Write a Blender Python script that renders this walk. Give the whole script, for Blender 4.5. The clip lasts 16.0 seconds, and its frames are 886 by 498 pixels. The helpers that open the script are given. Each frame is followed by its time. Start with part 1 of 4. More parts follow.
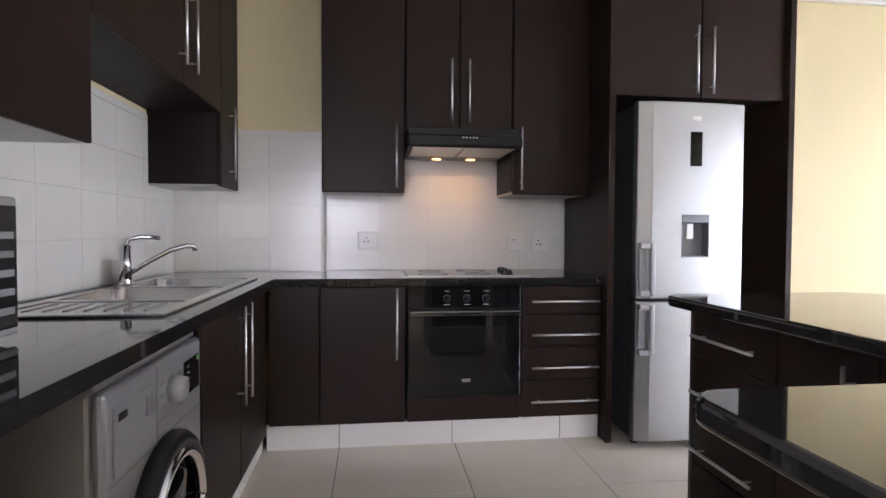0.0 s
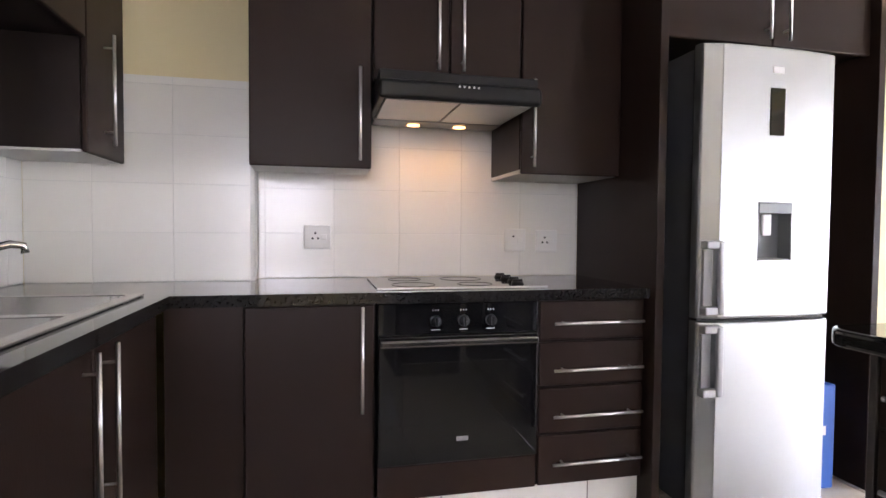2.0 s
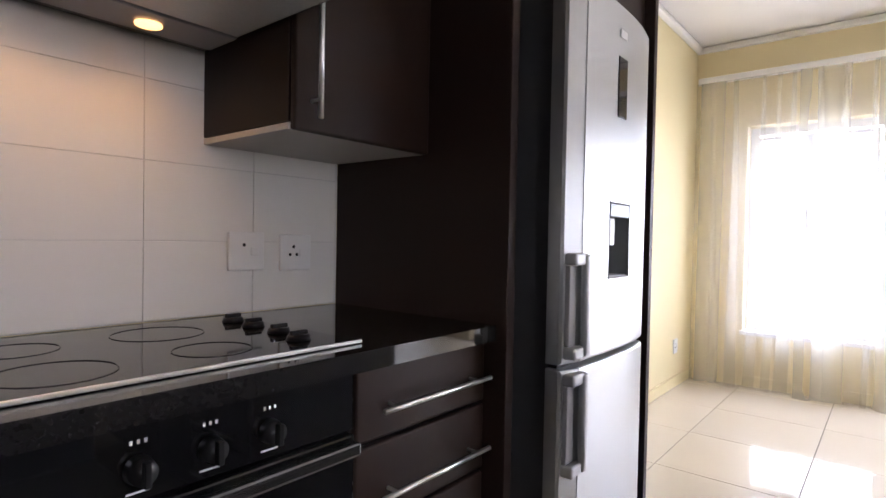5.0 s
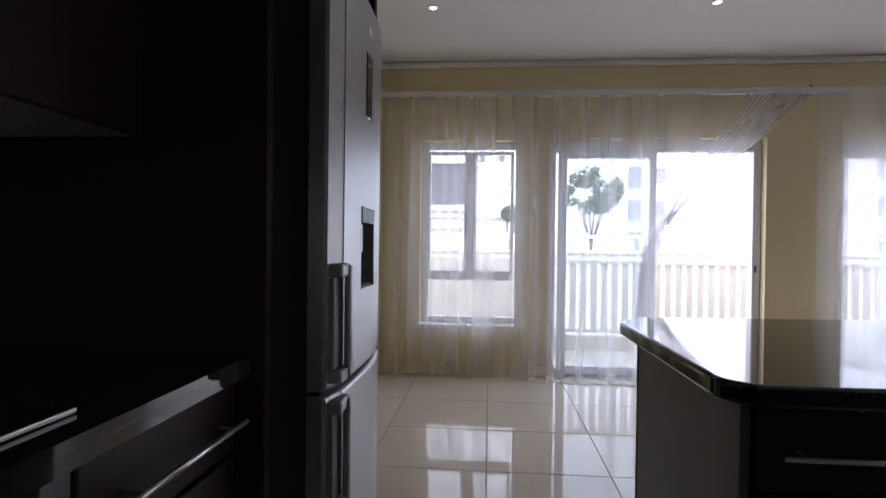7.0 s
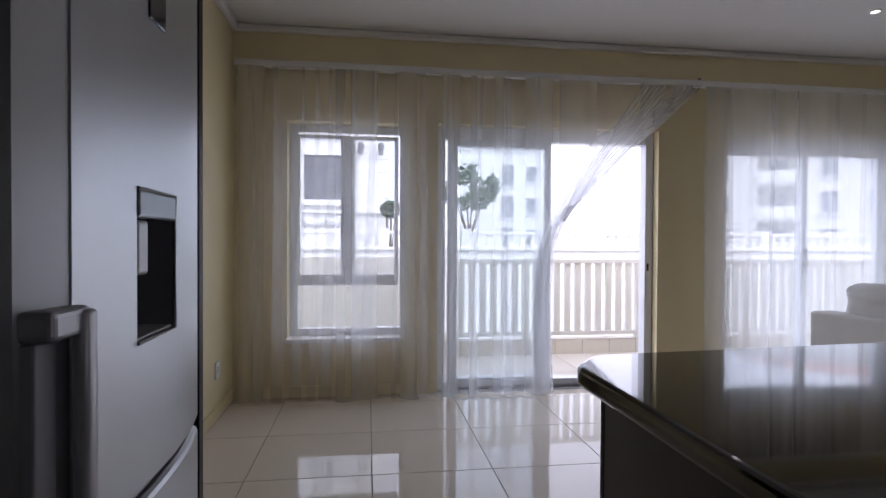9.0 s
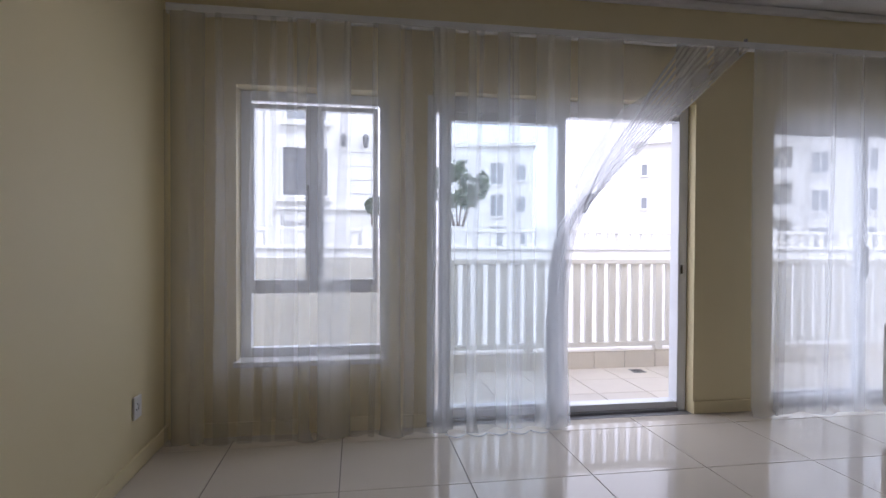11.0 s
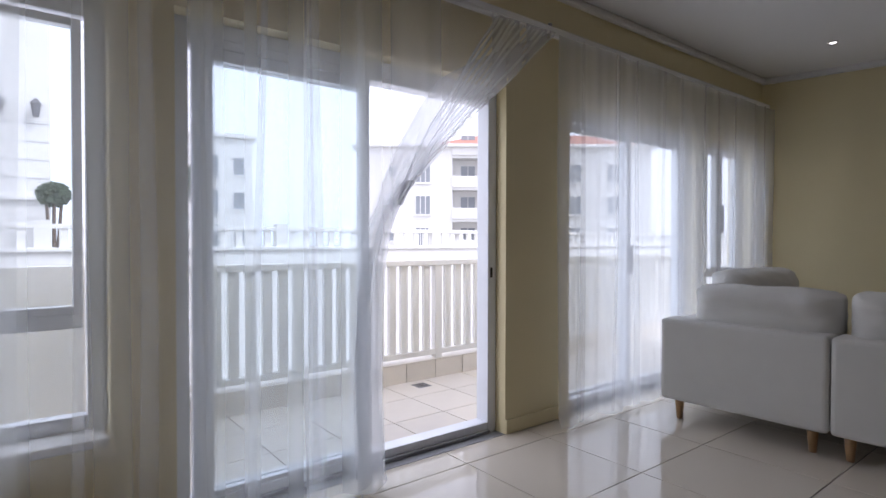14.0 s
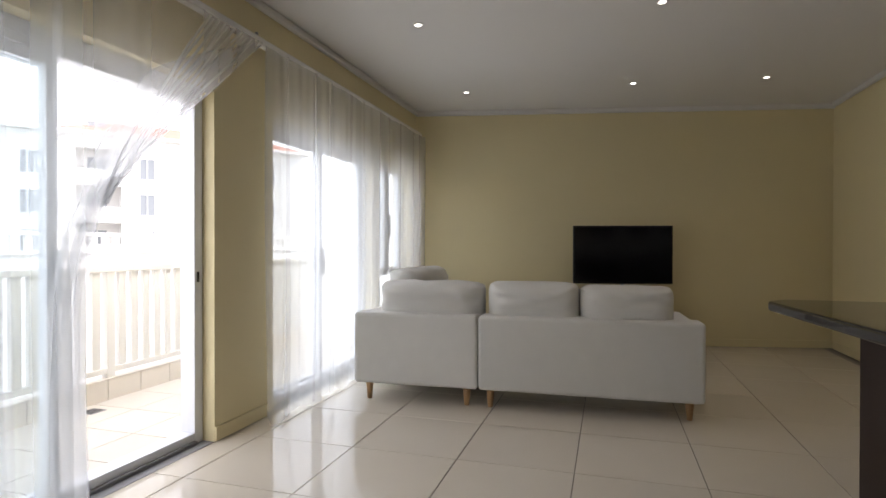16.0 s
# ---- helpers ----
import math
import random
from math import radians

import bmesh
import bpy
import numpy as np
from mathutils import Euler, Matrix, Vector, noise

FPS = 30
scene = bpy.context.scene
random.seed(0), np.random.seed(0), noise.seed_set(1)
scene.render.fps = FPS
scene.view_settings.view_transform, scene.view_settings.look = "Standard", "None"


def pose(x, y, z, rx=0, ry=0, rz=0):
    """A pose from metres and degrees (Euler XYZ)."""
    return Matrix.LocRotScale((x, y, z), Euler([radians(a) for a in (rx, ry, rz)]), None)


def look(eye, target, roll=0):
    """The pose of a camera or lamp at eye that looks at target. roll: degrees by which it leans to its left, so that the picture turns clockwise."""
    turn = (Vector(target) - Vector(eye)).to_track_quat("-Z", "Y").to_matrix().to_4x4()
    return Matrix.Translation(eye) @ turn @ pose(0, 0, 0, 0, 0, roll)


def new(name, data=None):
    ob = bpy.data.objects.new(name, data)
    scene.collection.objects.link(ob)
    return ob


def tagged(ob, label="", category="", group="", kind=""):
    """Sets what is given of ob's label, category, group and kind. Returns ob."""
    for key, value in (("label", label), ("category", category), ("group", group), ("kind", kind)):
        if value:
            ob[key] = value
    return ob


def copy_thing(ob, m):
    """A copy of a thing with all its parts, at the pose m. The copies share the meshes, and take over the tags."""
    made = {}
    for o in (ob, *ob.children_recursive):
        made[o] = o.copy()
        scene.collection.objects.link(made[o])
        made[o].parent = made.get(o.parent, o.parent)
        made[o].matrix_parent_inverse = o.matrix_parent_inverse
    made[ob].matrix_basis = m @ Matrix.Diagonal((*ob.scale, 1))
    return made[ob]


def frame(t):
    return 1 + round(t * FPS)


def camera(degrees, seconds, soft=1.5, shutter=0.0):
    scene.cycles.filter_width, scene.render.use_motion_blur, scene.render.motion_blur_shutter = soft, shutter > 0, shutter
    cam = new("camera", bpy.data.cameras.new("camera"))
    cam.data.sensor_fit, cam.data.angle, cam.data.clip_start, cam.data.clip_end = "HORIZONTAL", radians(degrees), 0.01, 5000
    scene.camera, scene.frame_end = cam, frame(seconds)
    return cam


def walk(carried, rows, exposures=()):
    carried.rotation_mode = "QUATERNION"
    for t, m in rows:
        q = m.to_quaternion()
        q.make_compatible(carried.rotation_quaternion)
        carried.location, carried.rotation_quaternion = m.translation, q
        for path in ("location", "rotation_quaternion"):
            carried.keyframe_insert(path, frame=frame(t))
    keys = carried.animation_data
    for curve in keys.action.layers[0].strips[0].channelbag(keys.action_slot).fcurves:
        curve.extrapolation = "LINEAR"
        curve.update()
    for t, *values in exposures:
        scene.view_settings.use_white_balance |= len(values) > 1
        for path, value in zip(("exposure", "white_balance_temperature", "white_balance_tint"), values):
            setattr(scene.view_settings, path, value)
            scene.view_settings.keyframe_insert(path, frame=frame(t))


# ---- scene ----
cam = camera(78.00, 16.0)
ROWS = [
    (0, 0.117, 0.200, 1.139, 88.26, -0.27, -7.27),
    (0.5, 0.119, 0.438, 1.139, 88.24, -0.31, -7.53),
    (1, 0.107, 0.660, 1.128, 88.14, -0.35, -8.12),
    (1.5, 0.083, 0.909, 1.133, 88.04, -0.40, -9.64),
    (2, 0.091, 1.117, 1.121, 88.02, -0.47, -12.77),
    (2.5, 0.121, 1.350, 1.120, 88.06, -0.56, -16.18),
    (3, 0.131, 1.537, 1.113, 88.09, -0.68, -20.92),
    (5.5, 0.189, 2.381, 1.132, 89.08, -1.07, -60.83),
    (6, 0.186, 2.475, 1.151, 89.26, -1.00, -71.39),
    (6.5, 0.199, 2.507, 1.147, 89.43, -0.85, -78.93),
    (7, 0.256, 2.533, 1.138, 89.50, -0.71, -85.12),
    (7.5, 0.360, 2.572, 1.136, 89.43, -0.57, -90.91),
    (8, 0.485, 2.590, 1.152, 89.37, -0.49, -95.46),
    (8.5, 0.675, 2.580, 1.150, 89.30, -0.42, -97.43),
    (9, 0.896, 2.559, 1.163, 89.19, -0.31, -97.83),
    (11.5, 1.913, 2.443, 1.147, 89.03, -0.26, -100.22),
    (12, 2.108, 2.433, 1.159, 89.00, -0.23, -102.81),
    (12.5, 2.273, 2.450, 1.161, 88.93, -0.20, -106.62),
    (13, 2.424, 2.467, 1.169, 88.94, -0.21, -114.14),
    (13.5, 2.572, 2.492, 1.154, 89.00, -0.15, -122.14),
    (14, 2.714, 2.518, 1.152, 89.08, -0.11, -127.92),
    (14.5, 2.806, 2.583, 1.151, 89.08, -0.10, -135.07),
    (15, 2.850, 2.675, 1.149, 89.14, -0.19, -145.95),
    (15.5, 2.855, 2.795, 1.146, 89.38, -0.19, -155.96),
    (16, 2.850, 2.894, 1.144, 89.61, -0.08, -163.22),
]

EXPOSURES = [(0.0, 2.2, 5950, 22), (1.0, 2.3, 6000, 22), (2.0, 2.55, 6200, 22), (3.0, 2.75, 6200, 21), (5.5, 1.4, 6000, 24), (6.0, 0.7, 5900, 24), (6.6, 0.1, 5900, 24), (7.5, -0.3, 5900, 25), (9.0, -0.55, 5850, 25), (11.5, -0.62, 5850, 23), (12.2, -0.55, 5850, 22), (13.5, -0.85, 5850, 22), (14.5, -0.55, 6000, 21), (15.2, -0.25, 6300, 19), (16.0, -0.05, 6500, 17)]
walk(cam, [(t, pose(x, y, z, rx, ry, rz)) for t, x, y, z, rx, ry, rz in ROWS], EXPOSURES)

# ---- light ----
world = bpy.data.worlds.new("sky")
scene.world = world
world.use_nodes = True
wn = world.node_tree.nodes
sky = wn.new("ShaderNodeTexSky")
sky.sky_type, sky.sun_disc = "NISHITA", False
sky.sun_elevation, sky.sun_rotation = radians(52), radians(234)
sky.air_density, sky.dust_density = 1.0, 4.0
veil = wn.new("ShaderNodeHueSaturation")
veil.inputs["Saturation"].default_value, veil.inputs["Value"].default_value = 0.15, 2.2
world.node_tree.links.new(sky.outputs[0], veil.inputs["Color"])
cloud = wn.new("ShaderNodeMixRGB")
cloud.inputs[0].default_value, cloud.inputs[2].default_value = 0.7, (24.0, 24.6, 25.6, 1)
world.node_tree.links.new(veil.outputs[0], cloud.inputs[1])
world.node_tree.links.new(cloud.outputs[0], wn["Background"].inputs[0])
wn["Background"].inputs[1].default_value = 0.15
sun = new("sun", bpy.data.lights.new("sun", "SUN"))
sun.data.energy, sun.data.angle, sun.data.color = 4.0, radians(12), (1, 0.97, 0.92)
sun.matrix_world = look((-14, -10, 22), (0, 0, 0))

WALL_X = 5.035
TOP = 2.72


def window_light(y0, y1, z0, z1, watts):
    d = bpy.data.lights.new("window_light", "AREA")
    d.shape, d.size, d.size_y, d.energy, d.color = "RECTANGLE", y1 - y0, z1 - z0, watts, (0.93, 0.97, 1.0)
    ob = new("window_light", d)
    ob.matrix_world = look((WALL_X + 0.3, (y0 + y1) / 2, (z0 + z1) / 2), (0, (y0 + y1) / 2, (z0 + z1) / 2))


window_light(2.3, 3.12, 0.45, 2.0, 5)
window_light(0.3, 1.95, 0.05, 2.0, 11)
window_light(-1.9, -0.4, 0.05, 2.0, 11)
window_light(-3.0, -2.2, 0.45, 2.0, 5)


# added fill lamp out of view behind the start, brightens the kitchen; no known window
hall = bpy.data.lights.new("kitchen_fill_light", "AREA")
hall.shape, hall.size, hall.size_y, hall.energy, hall.color = "RECTANGLE", 1.0, 1.1, 2.5, (0.93, 0.97, 1.0)
hall_ob = new("kitchen_fill_light", hall)
hall_ob.matrix_world = look((-0.4, -1.62, 1.5), (-0.4, 0, 1.5))


# ---- materials ----
def mat(name, color, rough=0.5, metal=0.0, vary=0.06, scale=6.0, bump=0.0, bump_scale=200.0, piece=0.0, stretch=(1, 1, 1), coat=0.0, spec=0.5):
    m = bpy.data.materials.new(name)
    m.use_nodes = True
    n, l = m.node_tree.nodes, m.node_tree.links
    b = n["Principled BSDF"]
    b.inputs["Roughness"].default_value, b.inputs["Metallic"].default_value = rough, metal
    b.inputs["Coat Weight"].default_value = coat
    b.inputs["Specular IOR Level"].default_value = spec
    co = n.new("ShaderNodeTexCoord")
    mp = n.new("ShaderNodeMapping")
    mp.inputs["Scale"].default_value = stretch
    l.new(co.outputs["Object"], mp.inputs["Vector"])
    big = n.new("ShaderNodeTexNoise")
    big.inputs["Scale"].default_value, big.inputs["Detail"].default_value = scale, 6
    l.new(mp.outputs[0], big.inputs["Vector"])
    hsv = n.new("ShaderNodeHueSaturation")
    hsv.inputs["Color"].default_value = (*color, 1)
    mr = n.new("ShaderNodeMapRange")
    mr.inputs["To Min"].default_value, mr.inputs["To Max"].default_value = 1 - vary, 1 + vary
    l.new(big.outputs["Fac"], mr.inputs["Value"])
    if piece:
        oi = n.new("ShaderNodeObjectInfo")
        pr = n.new("ShaderNodeMapRange")
        pr.inputs["To Min"].default_value, pr.inputs["To Max"].default_value = 1 - piece, 1 + piece
        mu = n.new("ShaderNodeMath")
        mu.operation = "MULTIPLY"
        l.new(oi.outputs["Random"], pr.inputs["Value"])
        l.new(pr.outputs[0], mu.inputs[0]), l.new(mr.outputs[0], mu.inputs[1])
        l.new(mu.outputs[0], hsv.inputs["Value"])
    else:
        l.new(mr.outputs[0], hsv.inputs["Value"])
    l.new(hsv.outputs[0], b.inputs["Base Color"])
    rr = n.new("ShaderNodeMapRange")
    rr.inputs["To Min"].default_value, rr.inputs["To Max"].default_value = rough * 0.85, min(1, rough * 1.15)
    l.new(big.outputs["Fac"], rr.inputs["Value"]), l.new(rr.outputs[0], b.inputs["Roughness"])
    if bump:
        fine = n.new("ShaderNodeTexNoise")
        fine.inputs["Scale"].default_value, fine.inputs["Detail"].default_value = bump_scale, 4
        l.new(mp.outputs[0], fine.inputs["Vector"])
        bp = n.new("ShaderNodeBump")
        bp.inputs["Strength"].default_value, bp.inputs["Distance"].default_value = bump, 0.002
        l.new(fine.outputs["Fac"], bp.inputs["Height"]), l.new(bp.outputs[0], b.inputs["Normal"])
    return m


CREAM = mat("cream_paint", (0.77, 0.67, 0.41), 0.6, vary=0.03, scale=1.5, bump=0.15, bump_scale=120)
CEIL = mat("ceiling_paint", (0.78, 0.76, 0.74), 0.8, vary=0.02, scale=1.0, bump=0.1)
WHITE = mat("white_paint", (0.8, 0.79, 0.77), 0.45, vary=0.03)
FLOOR = mat("polished_tile", (0.66, 0.60, 0.51), 0.03, vary=0.04, scale=2.5, piece=0.03)
GROUT = mat("grout", (0.22, 0.20, 0.18), 0.9)
WTILE = mat("wall_tile", (0.82, 0.80, 0.755), 0.2, vary=0.02, piece=0.015)
WGROUT = mat("wall_grout", (0.70, 0.69, 0.66), 0.9)
DARK = mat("dark_brown_wrap", (0.024, 0.0135, 0.0105), 0.45, spec=0.18, vary=0.12, scale=3, bump=0.12, bump_scale=160, stretch=(1, 1, 0.25))
DARKIN = mat("dark_board", (0.018, 0.012, 0.011), 0.5, spec=0.2, vary=0.1)
GRANITE = mat("black_granite", (0.018, 0.017, 0.017), 0.05, vary=0.2, scale=150, coat=0.2)
SINK = mat("sink_steel", (0.55, 0.54, 0.53), 0.22, 1.0, vary=0.02, scale=3)
STEEL = mat("brushed_steel", (0.78, 0.78, 0.78), 0.36, 1.0, vary=0.05, scale=30, stretch=(1, 1, 30))
FRIDGE = mat("fridge_steel", (0.42, 0.43, 0.44), 0.36, 0.9, vary=0.03, scale=20, stretch=(1, 1, 20))
CHROME = mat("chrome", (0.75, 0.75, 0.76), 0.08, 1.0, vary=0.01)
BLACK = mat("black_plastic", (0.010, 0.010, 0.011), 0.32, spec=0.3)
BGLASS = mat("black_glass", (0.008, 0.008, 0.009), 0.04, vary=0.02)
SILVER = mat("silver_plastic", (0.36, 0.36, 0.37), 0.35, 0.4, vary=0.03)
GREYP = mat("grey_plastic", (0.25, 0.25, 0.26), 0.45)
ALU = mat("window_frame_paint", (0.74, 0.76, 0.80), 0.4, vary=0.03)
SOFA = mat("white_weave", (0.70, 0.69, 0.66), 0.9, vary=0.05, scale=8, bump=0.5, bump_scale=500)
OAK = mat("light_oak", (0.45, 0.27, 0.13), 0.45, vary=0.15, scale=14, stretch=(1, 1, 0.15))
SCREEN = mat("tv_screen", (0.006, 0.006, 0.007), 0.12)
EXTW = mat("exterior_white", (0.80, 0.79, 0.76), 0.8, vary=0.04, scale=0.8)
ROOF = mat("red_roof", (0.42, 0.20, 0.15), 0.8, vary=0.15, scale=4)
EXTG = mat("exterior_window", (0.30, 0.32, 0.34), 0.15)
BTILE = mat("balcony_tile", (0.72, 0.67, 0.60), 0.5, vary=0.08, piece=0.06)
ASPH = mat("ground_paving", (0.30, 0.29, 0.27), 0.9, vary=0.1)
LEAF = mat("foliage", (0.11, 0.16, 0.09), 0.6, vary=0.3)
BARK = mat("bark", (0.15, 0.11, 0.08), 0.9, vary=0.2)
PRINT = mat("grey_print", (0.16, 0.16, 0.17), 0.5)
LABELW = mat("pale_badge", (0.7, 0.7, 0.7), 0.3)
GREEN = mat("green_sticker", (0.12, 0.5, 0.08), 0.5)
FILTER = mat("metal_mesh_filter", (0.55, 0.54, 0.52), 0.45, 0.6, vary=0.15, scale=250)


def glow(name, color, power):
    m = bpy.data.materials.new(name)
    m.use_nodes = True
    b = m.node_tree.nodes["Principled BSDF"]
    b.inputs["Emission Color"].default_value, b.inputs["Emission Strength"].default_value = (*color, 1), power
    return m


LAMP = glow("lamp_glow", (1, 0.95, 0.85), 6)
WARM = glow("hood_lamp_glow", (1, 0.5, 0.16), 0.8)


def clear(name, tint, see, gloss):
    m = bpy.data.materials.new(name)
    m.use_nodes = True
    n, l = m.node_tree.nodes, m.node_tree.links
    out = n["Material Output"]
    n.remove(n["Principled BSDF"])
    tr, gl, mx = n.new("ShaderNodeBsdfTransparent"), n.new("ShaderNodeBsdfGlossy"), n.new("ShaderNodeMixShader")
    tr.inputs[0].default_value = (*tint, 1)
    gl.inputs["Roughness"].default_value = 0.02
    mx.inputs[0].default_value = gloss
    l.new(tr.outputs[0], mx.inputs[1]), l.new(gl.outputs[0], mx.inputs[2]), l.new(mx.outputs[0], out.inputs[0])
    return m


GLASS = clear("pane_glass", (0.93, 0.96, 0.97), 1, 0.04)


def sheer(name, cover):
    m = bpy.data.materials.new(name)
    m.use_nodes = True
    n, l = m.node_tree.nodes, m.node_tree.links
    out = n["Material Output"]
    n.remove(n["Principled BSDF"])
    tr, di, tl = n.new("ShaderNodeBsdfTransparent"), n.new("ShaderNodeBsdfDiffuse"), n.new("ShaderNodeBsdfTranslucent")
    di.inputs[0].default_value = tl.inputs[0].default_value = (0.86, 0.87, 0.89, 1)
    a, b = n.new("ShaderNodeMixShader"), n.new("ShaderNodeMixShader")
    a.inputs[0].default_value = 0.6
    l.new(di.outputs[0], a.inputs[1]), l.new(tl.outputs[0], a.inputs[2])
    co, ns, mr = n.new("ShaderNodeTexCoord"), n.new("ShaderNodeTexNoise"), n.new("ShaderNodeMapRange")
    mp = n.new("ShaderNodeMapping")
    mp.inputs["Scale"].default_value = (1, 5, 0.02)
    ns.inputs["Scale"].default_value, ns.inputs["Detail"].default_value = 1.1, 1.5
    mr.inputs["From Min"].default_value, mr.inputs["From Max"].default_value = 0.3, 0.7
    mr.inputs["To Min"].default_value, mr.inputs["To Max"].default_value = cover - 0.06, cover + 0.07
    l.new(co.outputs["Object"], mp.inputs[0]), l.new(mp.outputs[0], ns.inputs["Vector"]), l.new(ns.outputs["Fac"], mr.inputs["Value"])
    l.new(mr.outputs[0], b.inputs[0])
    l.new(tr.outputs[0], b.inputs[1]), l.new(a.outputs[0], b.inputs[2]), l.new(b.outputs[0], out.inputs[0])
    return m


SHEER = sheer("sheer_voile", 0.26)
SHEER2 = sheer("fuller_sheer_voile", 0.47)


# ---- builders ----
def mesh(name, bm, material, smooth=False):
    me = bpy.data.meshes.new(name)
    bm.normal_update()
    bm.to_mesh(me)
    bm.free()
    me.materials.append(material)
    if smooth:
        for p in me.polygons:
            p.use_smooth = True
    return me


def part(name, bm, material, parent=None, label="", smooth=False):
    ob = new(name, mesh(name, bm, material, smooth))
    if parent is not None:
        ob.parent = parent
    return tagged(ob, label)


def thing(name, label, category, at=(0, 0, 0), turn=0, group="", kind=""):
    ob = new(name)
    ob.matrix_world = pose(*at, 0, 0, turn)
    return tagged(ob, label, category, group, kind)


def box(x0, x1, y0, y1, z0, z1, bevel=0.0, seg=2, bm=None):
    bm = bm or bmesh.new()
    r = bmesh.ops.create_cube(bm, size=1)
    for v in r["verts"]:
        v.co = Vector(((x0 + x1) / 2 + v.co.x * (x1 - x0), (y0 + y1) / 2 + v.co.y * (y1 - y0), (z0 + z1) / 2 + v.co.z * (z1 - z0)))
    if bevel:
        bmesh.ops.bevel(bm, geom=list({e for v in r["verts"] for e in v.link_edges}), offset=bevel, segments=seg, affect="EDGES", profile=0.5)
    return bm


def rod(a, b, r, r2=None, seg=12, bm=None):
    bm = bm or bmesh.new()
    a, b = Vector(a), Vector(b)
    m = Matrix.Translation((a + b) / 2) @ (b - a).to_track_quat("Z", "Y").to_matrix().to_4x4()
    bmesh.ops.create_cone(bm, cap_ends=True, segments=seg, radius1=r, radius2=r if r2 is None else r2, depth=(b - a).length, matrix=m)
    return bm


def tube(points, r, seg=10):
    bm = bmesh.new()
    rings = []
    pts = [Vector(p) for p in points]
    for i, p in enumerate(pts):
        d = (pts[min(i + 1, len(pts) - 1)] - pts[max(i - 1, 0)]).normalized()
        q = d.to_track_quat("Z", "Y")
        rings.append([bm.verts.new(p + q @ Vector((r * math.cos(2 * math.pi * k / seg), r * math.sin(2 * math.pi * k / seg), 0))) for k in range(seg)])
    for u, v in zip(rings, rings[1:]):
        for k in range(seg):
            bm.faces.new((u[k], u[(k + 1) % seg], v[(k + 1) % seg], v[k]))
    bm.faces.new(rings[0][::-1]), bm.faces.new(rings[-1])
    return bm


def slab(outline, z0, z1, bevel=0.0):
    bm = bmesh.new()
    f = bm.faces.new([bm.verts.new((x, y, z0)) for x, y in outline])
    r = bmesh.ops.extrude_face_region(bm, geom=[f])
    for v in r["geom"]:
        if isinstance(v, bmesh.types.BMVert):
            v.co.z = z1
    bmesh.ops.recalc_face_normals(bm, faces=bm.faces)
    if bevel:
        bmesh.ops.bevel(bm, geom=[e for e in bm.edges if abs(e.verts[0].co.z - e.verts[1].co.z) < 1e-5], offset=bevel, segments=3, affect="EDGES", profile=0.5)
    return bm


def bar_handle(parent, a, b, out):
    """A thin bar from a to b, held off the door by two posts along out."""
    a, b, out = Vector(a), Vector(b), Vector(out)
    h = part("handle", rod(a, b, 0.006), STEEL, parent, "brushed steel bar handle", True)
    for f in (0.12, 0.88):
        p = a.lerp(b, f)
        part("handle_post", rod(p - out * 0.034, p, 0.004, seg=8), STEEL, h)


def structure(name, bm, material, label):
    return tagged(part(name, bm, material), label, "structure", kind="structure")


# ---- structure ----
SW_L, SW_R = Vector((WALL_X, -3.25)), Vector((0.45, -4.2))
structure("wall_kitchen_left", box(-1.24, -1.04, -1.75, 3.85, 0, TOP), CREAM, "cream painted kitchen wall behind the sink")
structure("wall_kitchen_column", box(-1.04, -0.18, 3.56, 3.68, 0, TOP), CREAM, "cream painted boxed-out corner of the kitchen wall")
structure("wall_kitchen_back", box(-1.04, 2.46, 3.68, 3.85, 0, TOP), CREAM, "cream painted wall behind the kitchen cabinets")
structure("wall_north", box(2.46, WALL_X, 3.53, 3.85, 0, TOP), CREAM, "cream painted side wall of the living room")
# unseen wall closing the room; its opening is invented for the kitchen fill lamp
bm = bmesh.new()
for b in ((-1.04, -0.9, 0, TOP), (0.1, 0.25, 0, TOP), (-0.9, 0.1, 0, 0.95), (-0.9, 0.1, 2.05, TOP)):
    box(b[0], b[1], -1.75, -1.55, b[2], b[3], bm=bm)
structure("wall_hall", bm, CREAM, "plain cream wall behind the kitchen, unseen, with an added opening")
structure("wall_west", box(0.25, 0.45, -4.4, -1.55, 0, TOP), CREAM, "cream painted wall of the living room")
bm = slab([(SW_L.x + 0.2, SW_L.y + 0.04), (SW_R.x - 0.2, SW_R.y - 0.04), (SW_R.x - 0.2, SW_R.y - 0.3), (SW_L.x + 0.2, SW_L.y - 0.3)], 0, TOP)
structure("wall_south", bm, CREAM, "cream painted wall behind the television")
# window wall with four openings
OPEN = [(2.25, 3.145, 0.43, 2.045), (0.24, 2.03, 0.0, 2.06), (-1.98, -0.34, 0.0, 2.06), (-3.03, -2.17, 0.43, 2.045)]
bm = bmesh.new()
x0, x1 = WALL_X, WALL_X + 0.22
edge = 3.85
for y0, y1, z0, z1 in OPEN:
    box(x0, x1, y1, edge, 0, TOP, bm=bm)
    box(x0, x1, y0, y1, z1, TOP, bm=bm)
    if z0:
        box(x0, x1, y0, y1, 0, z0, bm=bm)
    edge = y0
box(x0, x1, -3.6, edge, 0, TOP, bm=bm)
structure("wall_window", bm, CREAM, "cream painted wall with windows and sliding doors")
structure("ceiling", box(-1.24, WALL_X + 0.22, -4.6, 3.85, TOP, TOP + 0.15), CEIL, "flat white ceiling")
structure("floor_base", box(-1.24, WALL_X + 0.22, -4.6, 3.85, -0.2, -0.004), GROUT, "floor screed under the tiles")
